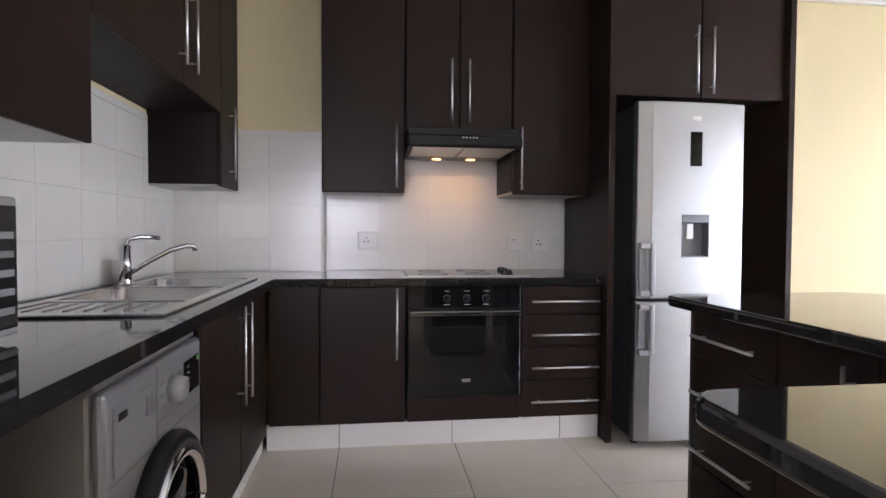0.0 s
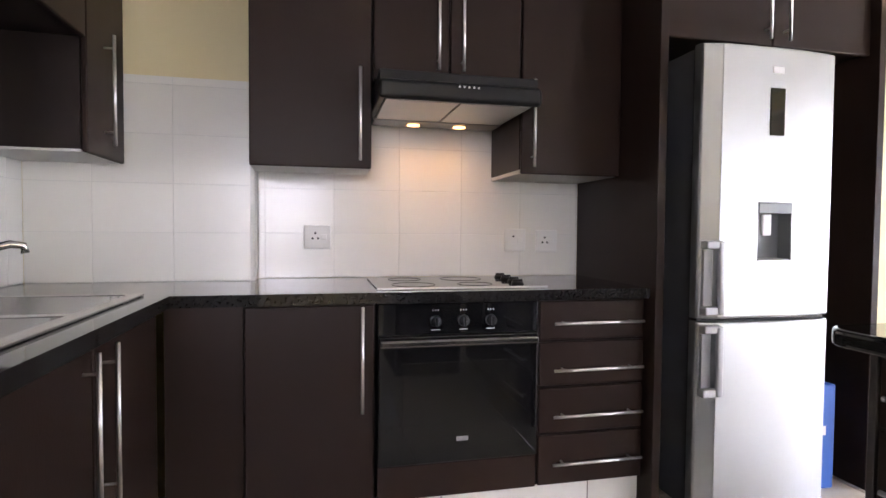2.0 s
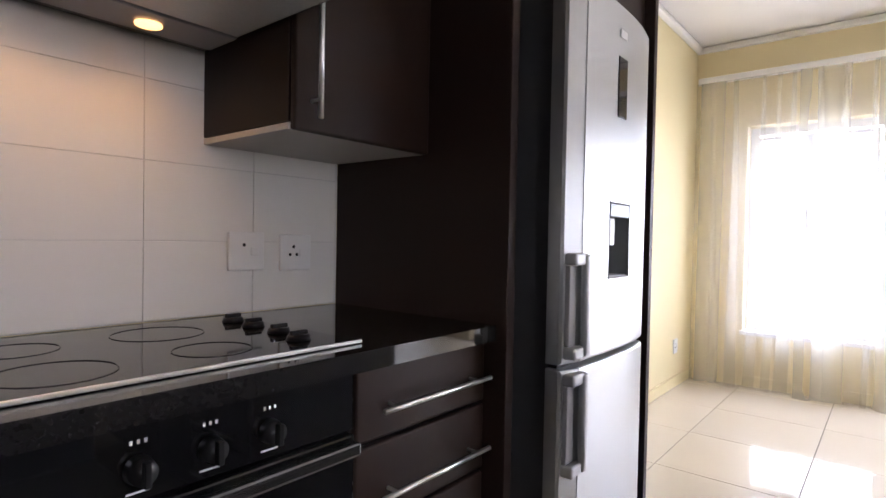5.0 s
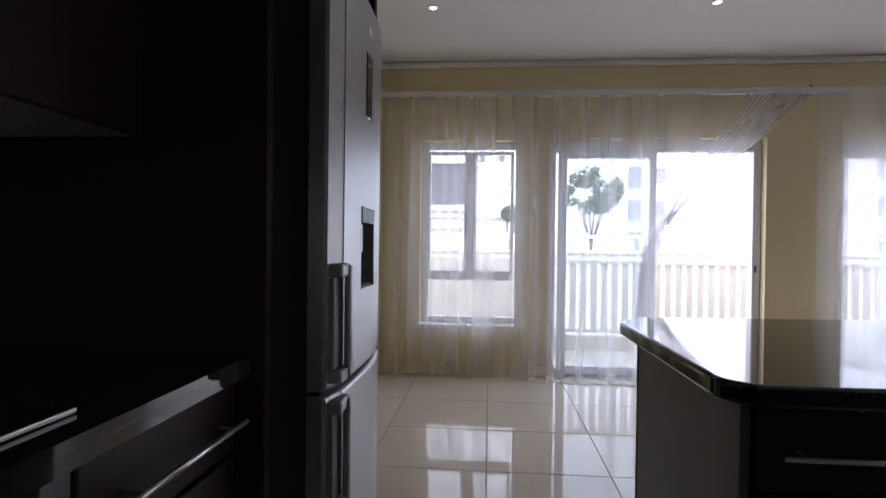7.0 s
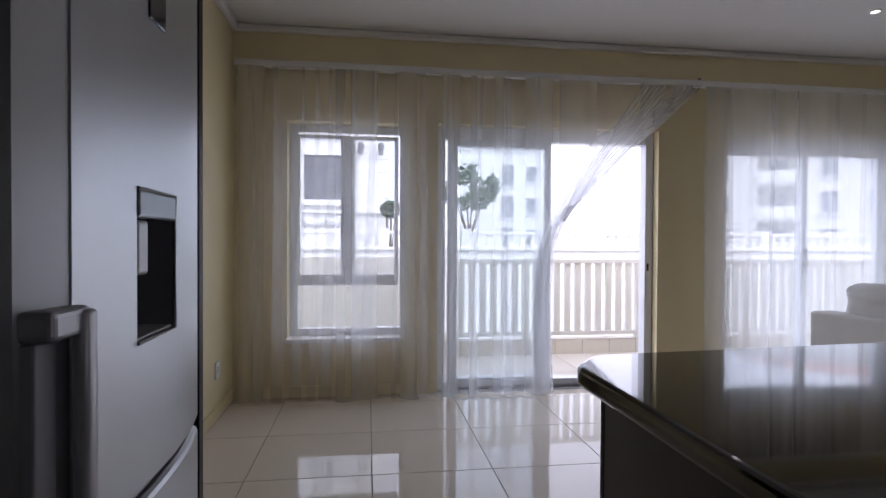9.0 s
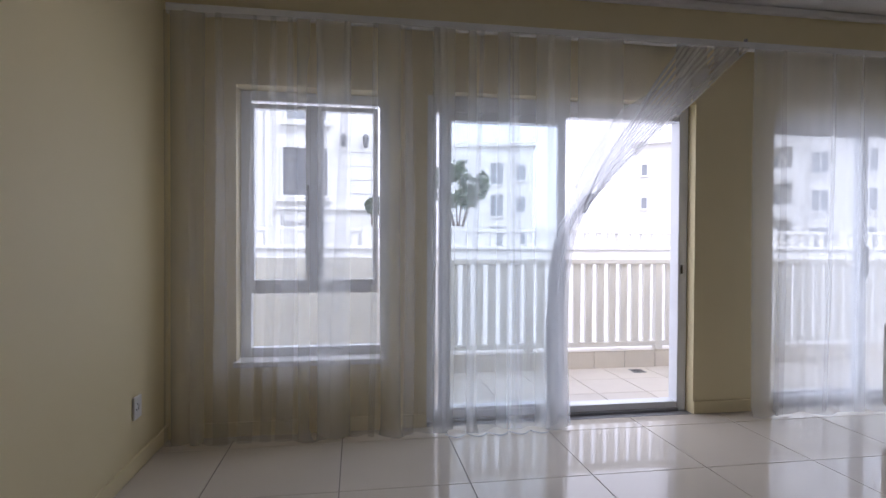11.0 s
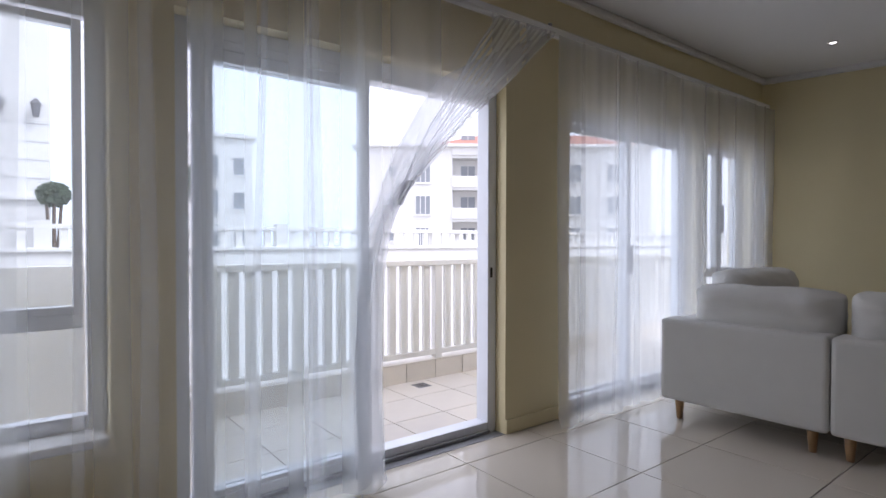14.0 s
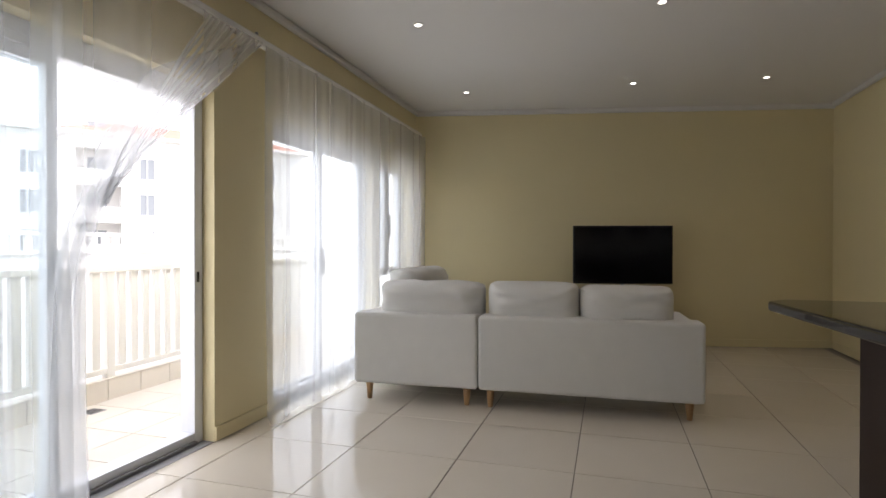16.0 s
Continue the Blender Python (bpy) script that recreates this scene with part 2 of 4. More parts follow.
# coving and skirting
for nm, b in (("cornice", box(WALL_X - 0.05, WALL_X - 0.002, -3.25, 3.53, TOP - 0.05, TOP - 0.002, 0.012)),
              ("cornice", box(2.47, WALL_X - 0.055, 3.48, 3.528, TOP - 0.05, TOP - 0.002, 0.012)),
              ("cornice", box(0.452, 0.50, -4.1, -1.55, TOP - 0.05, TOP - 0.002, 0.012))):
    structure(nm, b, CEIL, "white coving between wall and ceiling")
along = (SW_R - SW_L).normalized()
inw = Vector((-along.y, along.x))
if inw.y < 0:
    inw = -inw


def along_south(d0, d1):
    a, b = SW_L + inw * d0, SW_R + inw * d0
    c, d = SW_R + inw * d1, SW_L + inw * d1
    return [tuple(a), tuple(b), tuple(c), tuple(d)]


structure("cornice", slab(along_south(0.002, 0.05), TOP - 0.05, TOP - 0.002), CEIL, "white coving between wall and ceiling")
structure("baseboard", slab(along_south(0.002, 0.014), 0.004, 0.085), CREAM, "cream skirting along the wall")
structure("baseboard", box(0.452, 0.465, -4.1, -1.55, 0.004, 0.085), CREAM, "cream skirting along the wall")
structure("baseboard", box(2.47, WALL_X - 0.02, 3.516, 3.528, 0.004, 0.085), CREAM, "cream skirting along the wall")
for y0, y1 in ((2.03, 3.53), (-0.34, 0.24), (-3.2, -1.98)):
    structure("baseboard", box(WALL_X - 0.014, WALL_X - 0.002, y0, y1, 0.004, 0.085), CREAM, "cream skirting along the wall")


# ---- windows and sliding doors ----
def frame_bars(parent, y0, y1, z0, z1, w, x, depth, name="frame_bar"):
    for b in (box(x, x + depth, y0, y0 + w, z0, z1, 0.004), box(x, x + depth, y1 - w, y1, z0, z1, 0.004),
              box(x, x + depth, y0 + w, y1 - w, z0, z0 + w, 0.004), box(x, x + depth, y0 + w, y1 - w, z1 - w, z1, 0.004)):
        part(name, b, ALU, parent)


def pane(parent, y0, y1, z0, z1, x):
    g = part("pane", box(x, x + 0.005, y0, y1, z0, z1), GLASS, parent, "clear glass pane")
    g.visible_shadow = False


def window(name, y0, y1, z0, z1):
    w = thing(name, "white aluminium window with two side-hung casements above a fixed pane", "window", kind="structure")
    x = WALL_X + 0.12
    frame_bars(w, y0 - 0.028 if y0 > 0 else y0 - 0.008, y1 + 0.003 if y0 > 0 else y1 + 0.028, z0 + 0.002, z1 + 0.033, 0.06, x, 0.06, "window_frame")
    zt = z0 + 0.39
    part("transom", box(x, x + 0.06, y0 + 0.045, y1 - 0.045, zt, zt + 0.055, 0.004), ALU, w)
    ym = (y0 + y1) / 2
    part("mullion", box(x, x + 0.06, ym - 0.025, ym + 0.025, zt + 0.055, z1 - 0.045, 0.004), ALU, w)
    for a, b in ((y0 + 0.045, ym - 0.025), (ym + 0.025, y1 - 0.045)):
        frame_bars(w, a, b, zt + 0.055, z1 - 0.045, 0.03, x - 0.012, 0.05, "casement")
        pane(w, a + 0.03, b - 0.03, zt + 0.085, z1 - 0.075, x + 0.02)
    pane(w, y0 + 0.045, y1 - 0.045, z0 + 0.045, zt, x + 0.03)
    for s in (-1, 1):
        part("latch", box(x - 0.04, x - 0.012, ym + s * 0.04 - 0.008, ym + s * 0.04 + 0.008, zt + 0.40, zt + 0.66, 0.004), GREYP, w)
    part("window_sill", box(WALL_X - 0.03, x, y0 - 0.02, y1 + 0.02, z0 - 0.025, z0 + 0.008, 0.006), WHITE, w)


window("window_1", 2.28, 3.14, 0.43, 2.01)
window("window_2", -3.02, -2.2, 0.43, 2.01)


def sliding_door(name, y0, y1, label, slide):
    d = thing(name, label, "sliding door", kind="structure")
    x = WALL_X + 0.08
    frame_bars(d, y0 - 0.018, y1 + 0.048, 0.0, 2.058, 0.065, x, 0.1, "door_frame")
    part("head_rail", box(x + 0.002, x + 0.098, y0 + 0.05, y1 - 0.02, 1.955, 1.998, 0.004), ALU, d)
    part("track", box(x - 0.02, x + 0.12, y0 + 0.045, y1 - 0.045, 0.002, 0.022, 0.004), GREYP, d)
    ym = (y0 + y1) / 2
    spans = [(ym - 0.03, y1 - 0.045, x + 0.055)]
    spans.append((ym - 0.03 + 0.02, y1 - 0.065, x + 0.01) if slide else (y0 + 0.045, ym + 0.03, x + 0.01))
    for a, b, px in spans:
        leaf = part("leaf", box(px, px + 0.035, a, a + 0.05, 0.025, 1.96, 0.004), ALU, d)
        part("leaf_stile", box(px, px + 0.035, b - 0.05, b, 0.025, 1.96, 0.004), ALU, leaf)
        part("leaf_rail", box(px, px + 0.035, a + 0.05, b - 0.05, 0.025, 0.085, 0.004), ALU, leaf)
        part("leaf_rail", box(px, px + 0.035, a + 0.05, b - 0.05, 1.905, 1.96, 0.004), ALU, leaf)
        g = part("leaf_pane", box(px + 0.015, px + 0.02, a + 0.05, b - 0.05, 0.085, 1.905), GLASS, leaf, "clear glass pane")
        g.visible_shadow = False
    hy = ym + 0.0
    part("door_handle", box(x - 0.03, x + 0.008, hy + 0.0, hy + 0.025, 0.9, 1.12, 0.008), BLACK, d, "black pull handle")
    part("door_lock", box(x - 0.006, x, y0 + 0.015, y0 + 0.03, 0.93, 0.99, 0.002), BLACK, d, "black strike plate")


sliding_door("door_1", 0.26, 1.98, "white aluminium sliding door, slid half open", True)
sliding_door("door_2", -1.95, -0.36, "white aluminium sliding door, closed behind curtains", False)

# ---- curtains ----
rail = thing("curtain_rail", "white curtain track along the window wall", "curtain rail")
part("track", box(4.945, 4.985, -3.2, 3.5, 2.40, 2.455, 0.008), WHITE, rail)
for y in (3.3, 1.7, -0.06, -1.7, -3.0):
    part("bracket", box(4.98, WALL_X + 0.001, y - 0.02, y + 0.02, 2.415, 2.445, 0.004), WHITE, rail)
part("stop", rod((4.965, -0.06, 2.455), (4.965, -0.06, 2.475), 0.012), GREYP, rail)


def curtain(name, label, y_start, edge_at, material, bottom, waves, seed):
    """A hanging sheet from y_start to the free edge edge_at(z), with soft uneven folds."""
    rng = random.Random(seed)
    bm = bmesh.new()
    cols, rows_n = 420, 44
    low = edge_at(2.40)
    ph = [rng.uniform(0, 6.28) for _ in range(6)]
    grid = []
    for j in range(rows_n + 1):
        f = j / rows_n
        z = 2.40 * (1 - f) + bottom * f
        ye = edge_at(z)
        line = []
        for i in range(cols + 1):
            s = i / cols
            y = y_start + (low - y_start) * s
            if y < ye:
                q = (y - low) / max(0.01, ye - low)
                y = ye + (0.13 + 0.45 * max(0, z - 1.33)) * math.sin(math.pi * q) * min(1, (ye - low) / 0.5)
            amp = 0.005 + 0.011 * min(1, f * 1.4)
            w = math.sin(s * waves + ph[0] + 0.6 * math.sin(s * 9 + ph[1])) + 0.25 * math.sin(s * waves * 2.3 + ph[2] + f * 1.5)
            x = 4.915 - 0.01 * f + amp * 0.6 * w + 0.008 * math.sin(f * 5 + s * 30)
            zz = z + (0.012 * math.sin(s * waves + ph[3]) if j == rows_n else 0)
            if j == rows_n:
                x -= 0.05 * max(0, math.sin(s * waves * 0.5 + ph[4]))
            line.append(bm.verts.new((x, y, max(zz, 0.006))))
        grid.append(line)
    for a, b in zip(grid, grid[1:]):
        for i in range(cols):
            bm.faces.new((a[i], a[i + 1], b[i + 1], b[i]))
    c = part(name, bm, material, None, "", True)
    return tagged(c, label, "curtain", "sheer curtains")


def swept(z):
    u = (z - 1.33) / 1.07
    lift = (u + math.sqrt(u * u + 0.03)) / 2
    return 1.16 - 1.20 * lift + 0.03 * math.sin(max(0, 1.33 - z) * 2.4)


def sheet(name, parent, material, columns):
    """A narrow strip of cloth through rows of points, each row running across it."""
    bm = bmesh.new()
    prev = None
    for pts in columns:
        cur = [bm.verts.new(p) for p in pts]
        if prev:
            for k in range(len(cur) - 1):
                bm.faces.new((prev[k], prev[k + 1], cur[k + 1], cur[k]))
        prev = cur
    return part(name, bm, material, parent, "", True)


ca = curtain("curtain", "sheer white voile curtain, swept open at the sliding door", 3.5, swept, SHEER, 0.012, 92, 3)
cb = curtain("curtain", "sheer white voile curtain hanging closed to the floor", -0.09, lambda z: -3.2, SHEER2, 0.012, 84, 8)


def doubled_folds(parent, ys, material, seed):
    """Full-height soft folds where the cloth doubles over itself."""
    rng = random.Random(seed)
    for y0 in ys:
        y0 += rng.uniform(-0.06, 0.06)
        top, foot = rng.uniform(0.010, 0.022), rng.uniform(0.018, 0.05)
        lean, ph = rng.uniform(-0.05, 0.05), rng.uniform(0, 6.28)
        strip = []
        for q in range(25):
            f = q / 24
            z = 2.39 - f * 2.375
            y = y0 + lean * f + 0.010 * math.sin(f * 4 + ph)
            w = top + (foot - top) * f
            strip.append(((4.886 - 0.01 * f, y - w, z), (4.878 - 0.012 * f, y, z), (4.886 - 0.01 * f, y + w, z)))
        sheet("fold", parent, material, strip)


doubled_folds(cb, [-3.0 + 0.3 * k for k in range(10)], SHEER, 22)
doubled_folds(ca, [1.33 + 0.145 * k for k in range(15)], SHEER, 21)
for k in range(12):
    strip = []
    for q in range(30):
        u = q / 29
        z = 2.38 - u * 1.06
        fan = k / 15
        y = swept(z) + fan * (0.03 + 0.6 * (1 - u)) + 0.006 * math.sin(q * 0.5 + k)
        wd = 0.003 + 0.009 * (1 - u)
        x = 4.91 + 0.012 * math.sin(k * 2.1) * (1 - u * 0.5)
        strip.append(((x, y - wd, z), (x - 0.008, y, z), (x, y + wd, z)))
    sheet("pleat", ca, SHEER2, strip)
for k in range(5):
    strip = []
    for q in range(22):
        f = q / 21
        z = 1.44 - f * 1.428
        y = swept(z) + 0.03 + 0.03 * k * (0.35 + 0.9 * f) + 0.012 * math.sin(f * 5 + k * 1.7)
        x = 4.905 - 0.02 * math.cos(k * 2)
        strip.append(((x + 0.02, y - 0.02, z), (x, y, z), (x + 0.02, y + 0.02, z)))
    sheet("tail_fold", ca, SHEER, strip)
for k in range(5):
    y = 1.3 + k * 0.13
    pts = [(4.86 - 0.05 * math.sin(a * 0.55), y + a * 0.02, 0.008) for a in range(7)]
    part("hem_fold", tube(pts, 0.004, 6), SHEER2, ca)

# ---- kitchen ----
FRONT, UP = 3.06, 3.27


def cabinet(name, label, bodybox, group=""):
    c = thing(name, label, "cabinet", group=group)
    part("body", box(*bodybox), DARKIN, c)
    return c


def door_y(parent, x0, x1, z0, z1, y, name="door"):
    return part(name, box(x0 + 0.002, x1 - 0.002, y, y + 0.02, z0 + 0.002, z1 - 0.002, 0.006, 3), DARK, parent, "", False)


LOW = "lower kitchen cabinets"
c = cabinet("corner_cabinet", "dark brown corner base cabinet with plain filler panel", (-0.41, 0.288, FRONT + 0.022, 3.54, 0.135, 0.858), LOW)
part("filler", box(-0.41, -0.16, FRONT + 0.012, FRONT + 0.02, 0.135, 0.855, 0.002), DARK, c)
d = door_y(c, -0.158, 0.286, 0.135, 0.855, FRONT)
bar_handle(d, (0.24, FRONT - 0.034, 0.475), (0.24, FRONT - 0.034, 0.85), (0, -1, 0))
c = cabinet("drawer_cabinet", "dark brown base cabinet with four drawers", (0.908, 1.364, FRONT + 0.022, 3.66, 0.135, 0.858), LOW)
for z0, z1, h in ((0.70, 0.855, 0.77), (0.522, 0.695, 0.59), (0.338, 0.517, 0.412), (0.135, 0.333, 0.228)):
    d = door_y(c, 0.912, 1.36, z0, z1, FRONT, "drawer_front")
    bar_handle(d, (0.962, FRONT - 0.034, h), (1.338, FRONT - 0.034, h), (0, -1, 0))
structure("kickboard", box(-0.43, 1.366, 3.10, 3.12, 0.0, 0.135), WTILE, "white tiled plinth under the cabinets")
structure("kickboard", box(-0.47, -0.452, 2.03, 3.10, 0.0, 0.09), WTILE, "white tiled plinth under the cabinets")
for x in (-0.06, 0.541, 1.144):
    structure("plinth_joint", box(x - 0.002, x + 0.002, 3.0985, 3.1005, 0.0, 0.134), GROUT, "grout joint in the white plinth")

# oven
ov = thing("oven", "black built-in electric oven with three knobs", "oven")
part("body", box(0.30, 0.90, FRONT + 0.02, 3.58, 0.14, 0.855), BLACK, ov)
part("control_panel", box(0.295, 0.903, FRONT - 0.005, FRONT + 0.018, 0.742, 0.855, 0.003), BGLASS, ov)
od = part("oven_door", box(0.297, 0.901, FRONT - 0.012, FRONT + 0.018, 0.268, 0.736, 0.004), BGLASS, ov, "black glass oven door")
part("door_glass", box(0.385, 0.815, FRONT - 0.0145, FRONT - 0.011, 0.33, 0.64, 0.001), mat("oven_glass", (0.014, 0.013, 0.012), 0.06), od)
part("door_handle", box(0.30, 0.898, FRONT - 0.04, FRONT - 0.014, 0.70, 0.728, 0.008, 3), mat("dark_chrome", (0.18, 0.18, 0.19), 0.15, 0.9), od)
part("badge", box(0.585, 0.63, FRONT - 0.016, FRONT - 0.012, 0.345, 0.362, 0.001), SILVER, od)
part("lower_panel", box(0.295, 0.903, FRONT - 0.002, FRONT + 0.018, 0.137, 0.262, 0.004), DARK, ov)
for x in (0.505, 0.61, 0.715):
    k = part("knob", rod((x, FRONT - 0.006, 0.79), (x, FRONT - 0.03, 0.79), 0.021, 0.018, 20), BLACK, ov, "black rotary knob", True)
    part("grip", box(x - 0.005, x + 0.005, FRONT - 0.042, FRONT - 0.028, 0.772, 0.808, 0.002), BLACK, k)
    part("marking", box(x - 0.016, x + 0.016, FRONT - 0.0062, FRONT - 0.0048, 0.756, 0.759), LABELW, ov)
    for q in range(3):
        part("marking", box(x - 0.012 + q * 0.01, x - 0.008 + q * 0.01, FRONT - 0.0062, FRONT - 0.0048, 0.826, 0.832), LABELW, ov)

# worktop, one L-shaped piece
bm = slab([(-1.036, 3.02), (-0.38, 3.02), (-0.38, 3.03), (1.364, 3.03), (1.364, 3.66), (-0.176, 3.66), (-0.176, 3.556), (-1.036, 3.556)], 0.86, 0.90)
box(-1.036, -0.38, -0.9, 2.15, 0.86, 0.90, bm=bm)
box(-1.036, -0.935, 2.15, 3.02, 0.86, 0.90, bm=bm)
box(-0.495, -0.38, 2.15, 3.02, 0.86, 0.90, bm=bm)
t = part("worktop", bm, GRANITE)
tagged(t, "polished black granite L-shaped kitchen worktop", "worktop")

# hob
hb = thing("hob", "black glass ceramic hob with four knobs", "hob", (0, 0, 0.901))
part("glass", box(0.30, 0.955, 3.10, 3.58, 0, 0.006, 0.002), BGLASS, hb)
part("trim", box(0.296, 0.959, 3.093, 3.0995, 0, 0.008, 0.002), STEEL, hb, "steel front trim")
for x, y in ((0.90, 3.50), (0.895, 3.40), (0.89, 3.29), (0.87, 3.19)):
    k = part("knob", rod((x, y, 0.006), (x, y, 0.017), 0.026, 0.022, 20), BLACK, hb, "", True)
    part("grip", box(x - 0.02, x + 0.02, y - 0.006, y + 0.006, 0.015, 0.026, 0.003), BLACK, k)
RING = mat("printed_ring", (0.05, 0.05, 0.052), 0.2)
for x, y, r in ((0.45, 3.22, 0.085), (0.45, 3.45, 0.07), (0.70, 3.22, 0.07), (0.70, 3.45, 0.09)):
    part("cooking_zone", tube([(x + r * math.cos(a * 0.2618), y + r * math.sin(a * 0.2618), 0.0062) for a in range(25)], 0.0012, 5), RING, hb)

# uppers on the back wall
UPG = "upper kitchen cabinets"
for nm, x0, x1, z0, hx in (("wall_cabinet", -0.165, 0.292, 1.36, 0.245), ("wall_cabinet", 0.908, 1.364, 1.36, 0.955)):
    c = thing(nm, "tall dark brown wall cabinet beside the cooker hood", "cabinet", group=UPG)
    part("body", box(x0, x1, UP + 0.022, 3.676 if x0 > 0 else 3.556, z0 + 0.018, 2.68), DARKIN, c)
    part("underside", box(x0, x1, UP + 0.022, 3.676 if x0 > 0 else 3.556, z0, z0 + 0.016, 0.002), mat("pale_board", (0.55, 0.53, 0.50), 0.5), c, "pale melamine underside")
    d = door_y(c, x0, x1, z0 - 0.004, 2.68, UP)
    bar_handle(d, (hx, UP - 0.034, 1.385), (hx, UP - 0.034, 1.74), (0, -1, 0))
c = cabinet("wall_cabinet", "dark brown two-door wall cabinet above the cooker hood", (0.296, 0.904, UP + 0.022, 3.676, 1.70, 2.68), UPG)
for x0, x1, hx in ((0.296, 0.60, 0.552), (0.602, 0.904, 0.652)):
    d = door_y(c, x0, x1, 1.70, 2.68, UP)
    bar_handle(d, (hx, UP - 0.034, 1.75), (hx, UP - 0.034, 2.105), (0, -1, 0))

# hood
hd = thing("cooker_hood", "slim black cooker hood with two warm lamps lit", "cooker hood")
part("housing", slab([(0.302, 3.08), (0.90, 3.08), (0.90, 3.66), (0.302, 3.66)], 1.60, 1.695, 0.006), BLACK, hd)
part("visor", box(0.294, 0.908, 3.045, 3.078, 1.585, 1.655, 0.018, 4), BLACK, hd)
for k in range(5):
    part("button", rod((0.585 + k * 0.018, 3.046, 1.637), (0.585 + k * 0.018, 3.04, 1.637), 0.004, seg=8), LABELW, hd)
for x0, x1 in ((0.325, 0.598), (0.606, 0.88)):
    part("filter", box(x0, x1, 3.10, 3.46, 1.590, 1.598, 0.002), FILTER, hd, "grey metal mesh grease filter")
part("lamp_strip", box(0.32, 0.885, 3.47, 3.60, 1.588, 1.599, 0.002), GREYP, hd)
for x in (0.50, 0.71):
    part("lamp", rod((x, 3.535, 1.587), (x, 3.535, 1.582), 0.028, seg=20), WARM, hd, "lit warm halogen lamp")
    sp = new("hood_light", bpy.data.lights.new("hood_light", "SPOT"))
    sp.data.energy, sp.data.color, sp.data.spot_size, sp.data.spot_blend, sp.data.shadow_soft_size = 0.5, (1, 0.55, 0.22), radians(150), 1.0, 0.03
    sp.matrix_world = look((x, 3.535, 1.575), (x, 3.56, 1.0))

# fridge housing
hs = thing("fridge_housing", "dark brown tall fridge housing with double top cabinet", "cabinet")
for x0, x1 in ((1.367, 1.402), (2.415, 2.45)):
    part("side_panel", box(x0, x1, 3.0, 3.676, 0.0, 2.70, 0.002), DARK, hs)
part("top_body", box(1.404, 2.413, 3.065, 3.676, 1.90, 2.70), DARKIN, hs)
for x0, x1, hx in ((1.404, 1.91, 1.872), (1.912, 2.413, 1.965)):
    d = door_y(hs, x0, x1, 1.885, 2.70, 3.04)
    bar_handle(d, (hx, 3.006, 1.905), (hx, 3.006, 2.27), (0, -1, 0))

# fridge
FY = 2.88
fr = thing("fridge_freezer", "silver upright fridge freezer with water dispenser", "fridge")
part("body", box(1.50, 2.07, FY + 0.07, 3.6, 0.03, 1.825, 0.006), mat("fridge_side", (0.06, 0.06, 0.065), 0.4), fr)


FX0, FX1 = 1.478, 2.08


def bow(x):
    u = 2 * (x - FX0) / (FX1 - FX0) - 1
    if x < 1.551:
        return FY + 0.006 + 0.018 * (1.551 - x) / 0.073
    return FY + (0.006 * u * u if u < 0 else 0.026 * u ** 2.5)


def bowed_door(z0, z1, hole=None):
    """A door with a bowed front and rounded edges; hole is a niche (x0, x1, z0, z1, depth)."""
    bm = bmesh.new()
    xs = {FX0 + (FX1 - FX0) * i / 20 for i in range(21)} | {FX0 + 0.004, 1.5509, 1.5515, FX1 - 0.004}
    zs = {z0, z0 + 0.003, z0 + 0.01, z1 - 0.01, z1 - 0.003, z1}
    if hole:
        xs = {x for x in xs if min(abs(x - hole[0]), abs(x - hole[1])) > 0.006} | set(hole[:2])
        zs |= set(hole[2:4])
    xs, zs = sorted(xs), sorted(zs)

    def front(x, z):
        e = min(z - z0, z1 - z)
        soft = 0.010 if e < 1e-6 else 0.003 if e < 0.005 else 0
        return bow(x) + soft + (0.008 if x in (FX0, FX1) else 0)

    g = [[bm.verts.new((x, front(x, z), z)) for x in xs] for z in zs]
    back = [[bm.verts.new((x, FY + 0.068, z)) for x in xs] for z in (z0, z1)]
    for j in range(len(zs) - 1):
        for i in range(len(xs) - 1):
            if hole and hole[0] <= xs[i] < hole[1] and hole[2] <= zs[j] < hole[3]:
                continue
            bm.faces.new((g[j][i], g[j][i + 1], g[j + 1][i + 1], g[j + 1][i]))
    for row, b in ((g[0], back[0]), (g[-1], back[1])):
        for i in range(len(xs) - 1):
            bm.faces.new((row[i], row[i + 1], b[i + 1], b[i]))
    for i in (0, -1):
        bm.faces.new([r[i] for r in g] + [back[1][i], back[0][i]])
    bmesh.ops.recalc_face_normals(bm, faces=bm.faces)
    return bm


NICHE = (1.716, 1.868, 1.016, 1.236, 0.075)
part("fridge_door", bowed_door(0.795, 1.825, NICHE), FRIDGE, fr, "bowed brushed silver door with a recessed niche")
part("fridge_door", bowed_door(0.04, 0.782), FRIDGE, fr, "bowed brushed silver door")
part("door_gasket", box(1.49, 2.07, FY + 0.04, FY + 0.068, 0.783, 0.794), BLACK, fr)
for z0, z1 in ((0.81, 1.09), (0.50, 0.772)):
    hx, hy = 1.556, FY - 0.012
    h = part("door_grip", box(hx - 0.016, hx + 0.012, hy - 0.006, hy + 0.012, z0 + 0.004, z1 - 0.004, 0.007, 3), SILVER, fr, "silver bow handle", True)
    for za, zb in ((z0, z0 + 0.032), (z1 - 0.032, z1)):
        part("grip_arm", box(1.487, hx + 0.008, hy, FY + 0.03, za, zb, 0.007, 3), SILVER, h)
    part("grip_plate", box(1.49, 1.53, FY + 0.008, FY + 0.03, z0 + 0.033, z1 - 0.033, 0.003), GREYP, h)
NX0, NX1, NZ0, NZ1, ND = NICHE
NGREY = mat("dispenser_niche_grey", (0.16, 0.165, 0.17), 0.35)
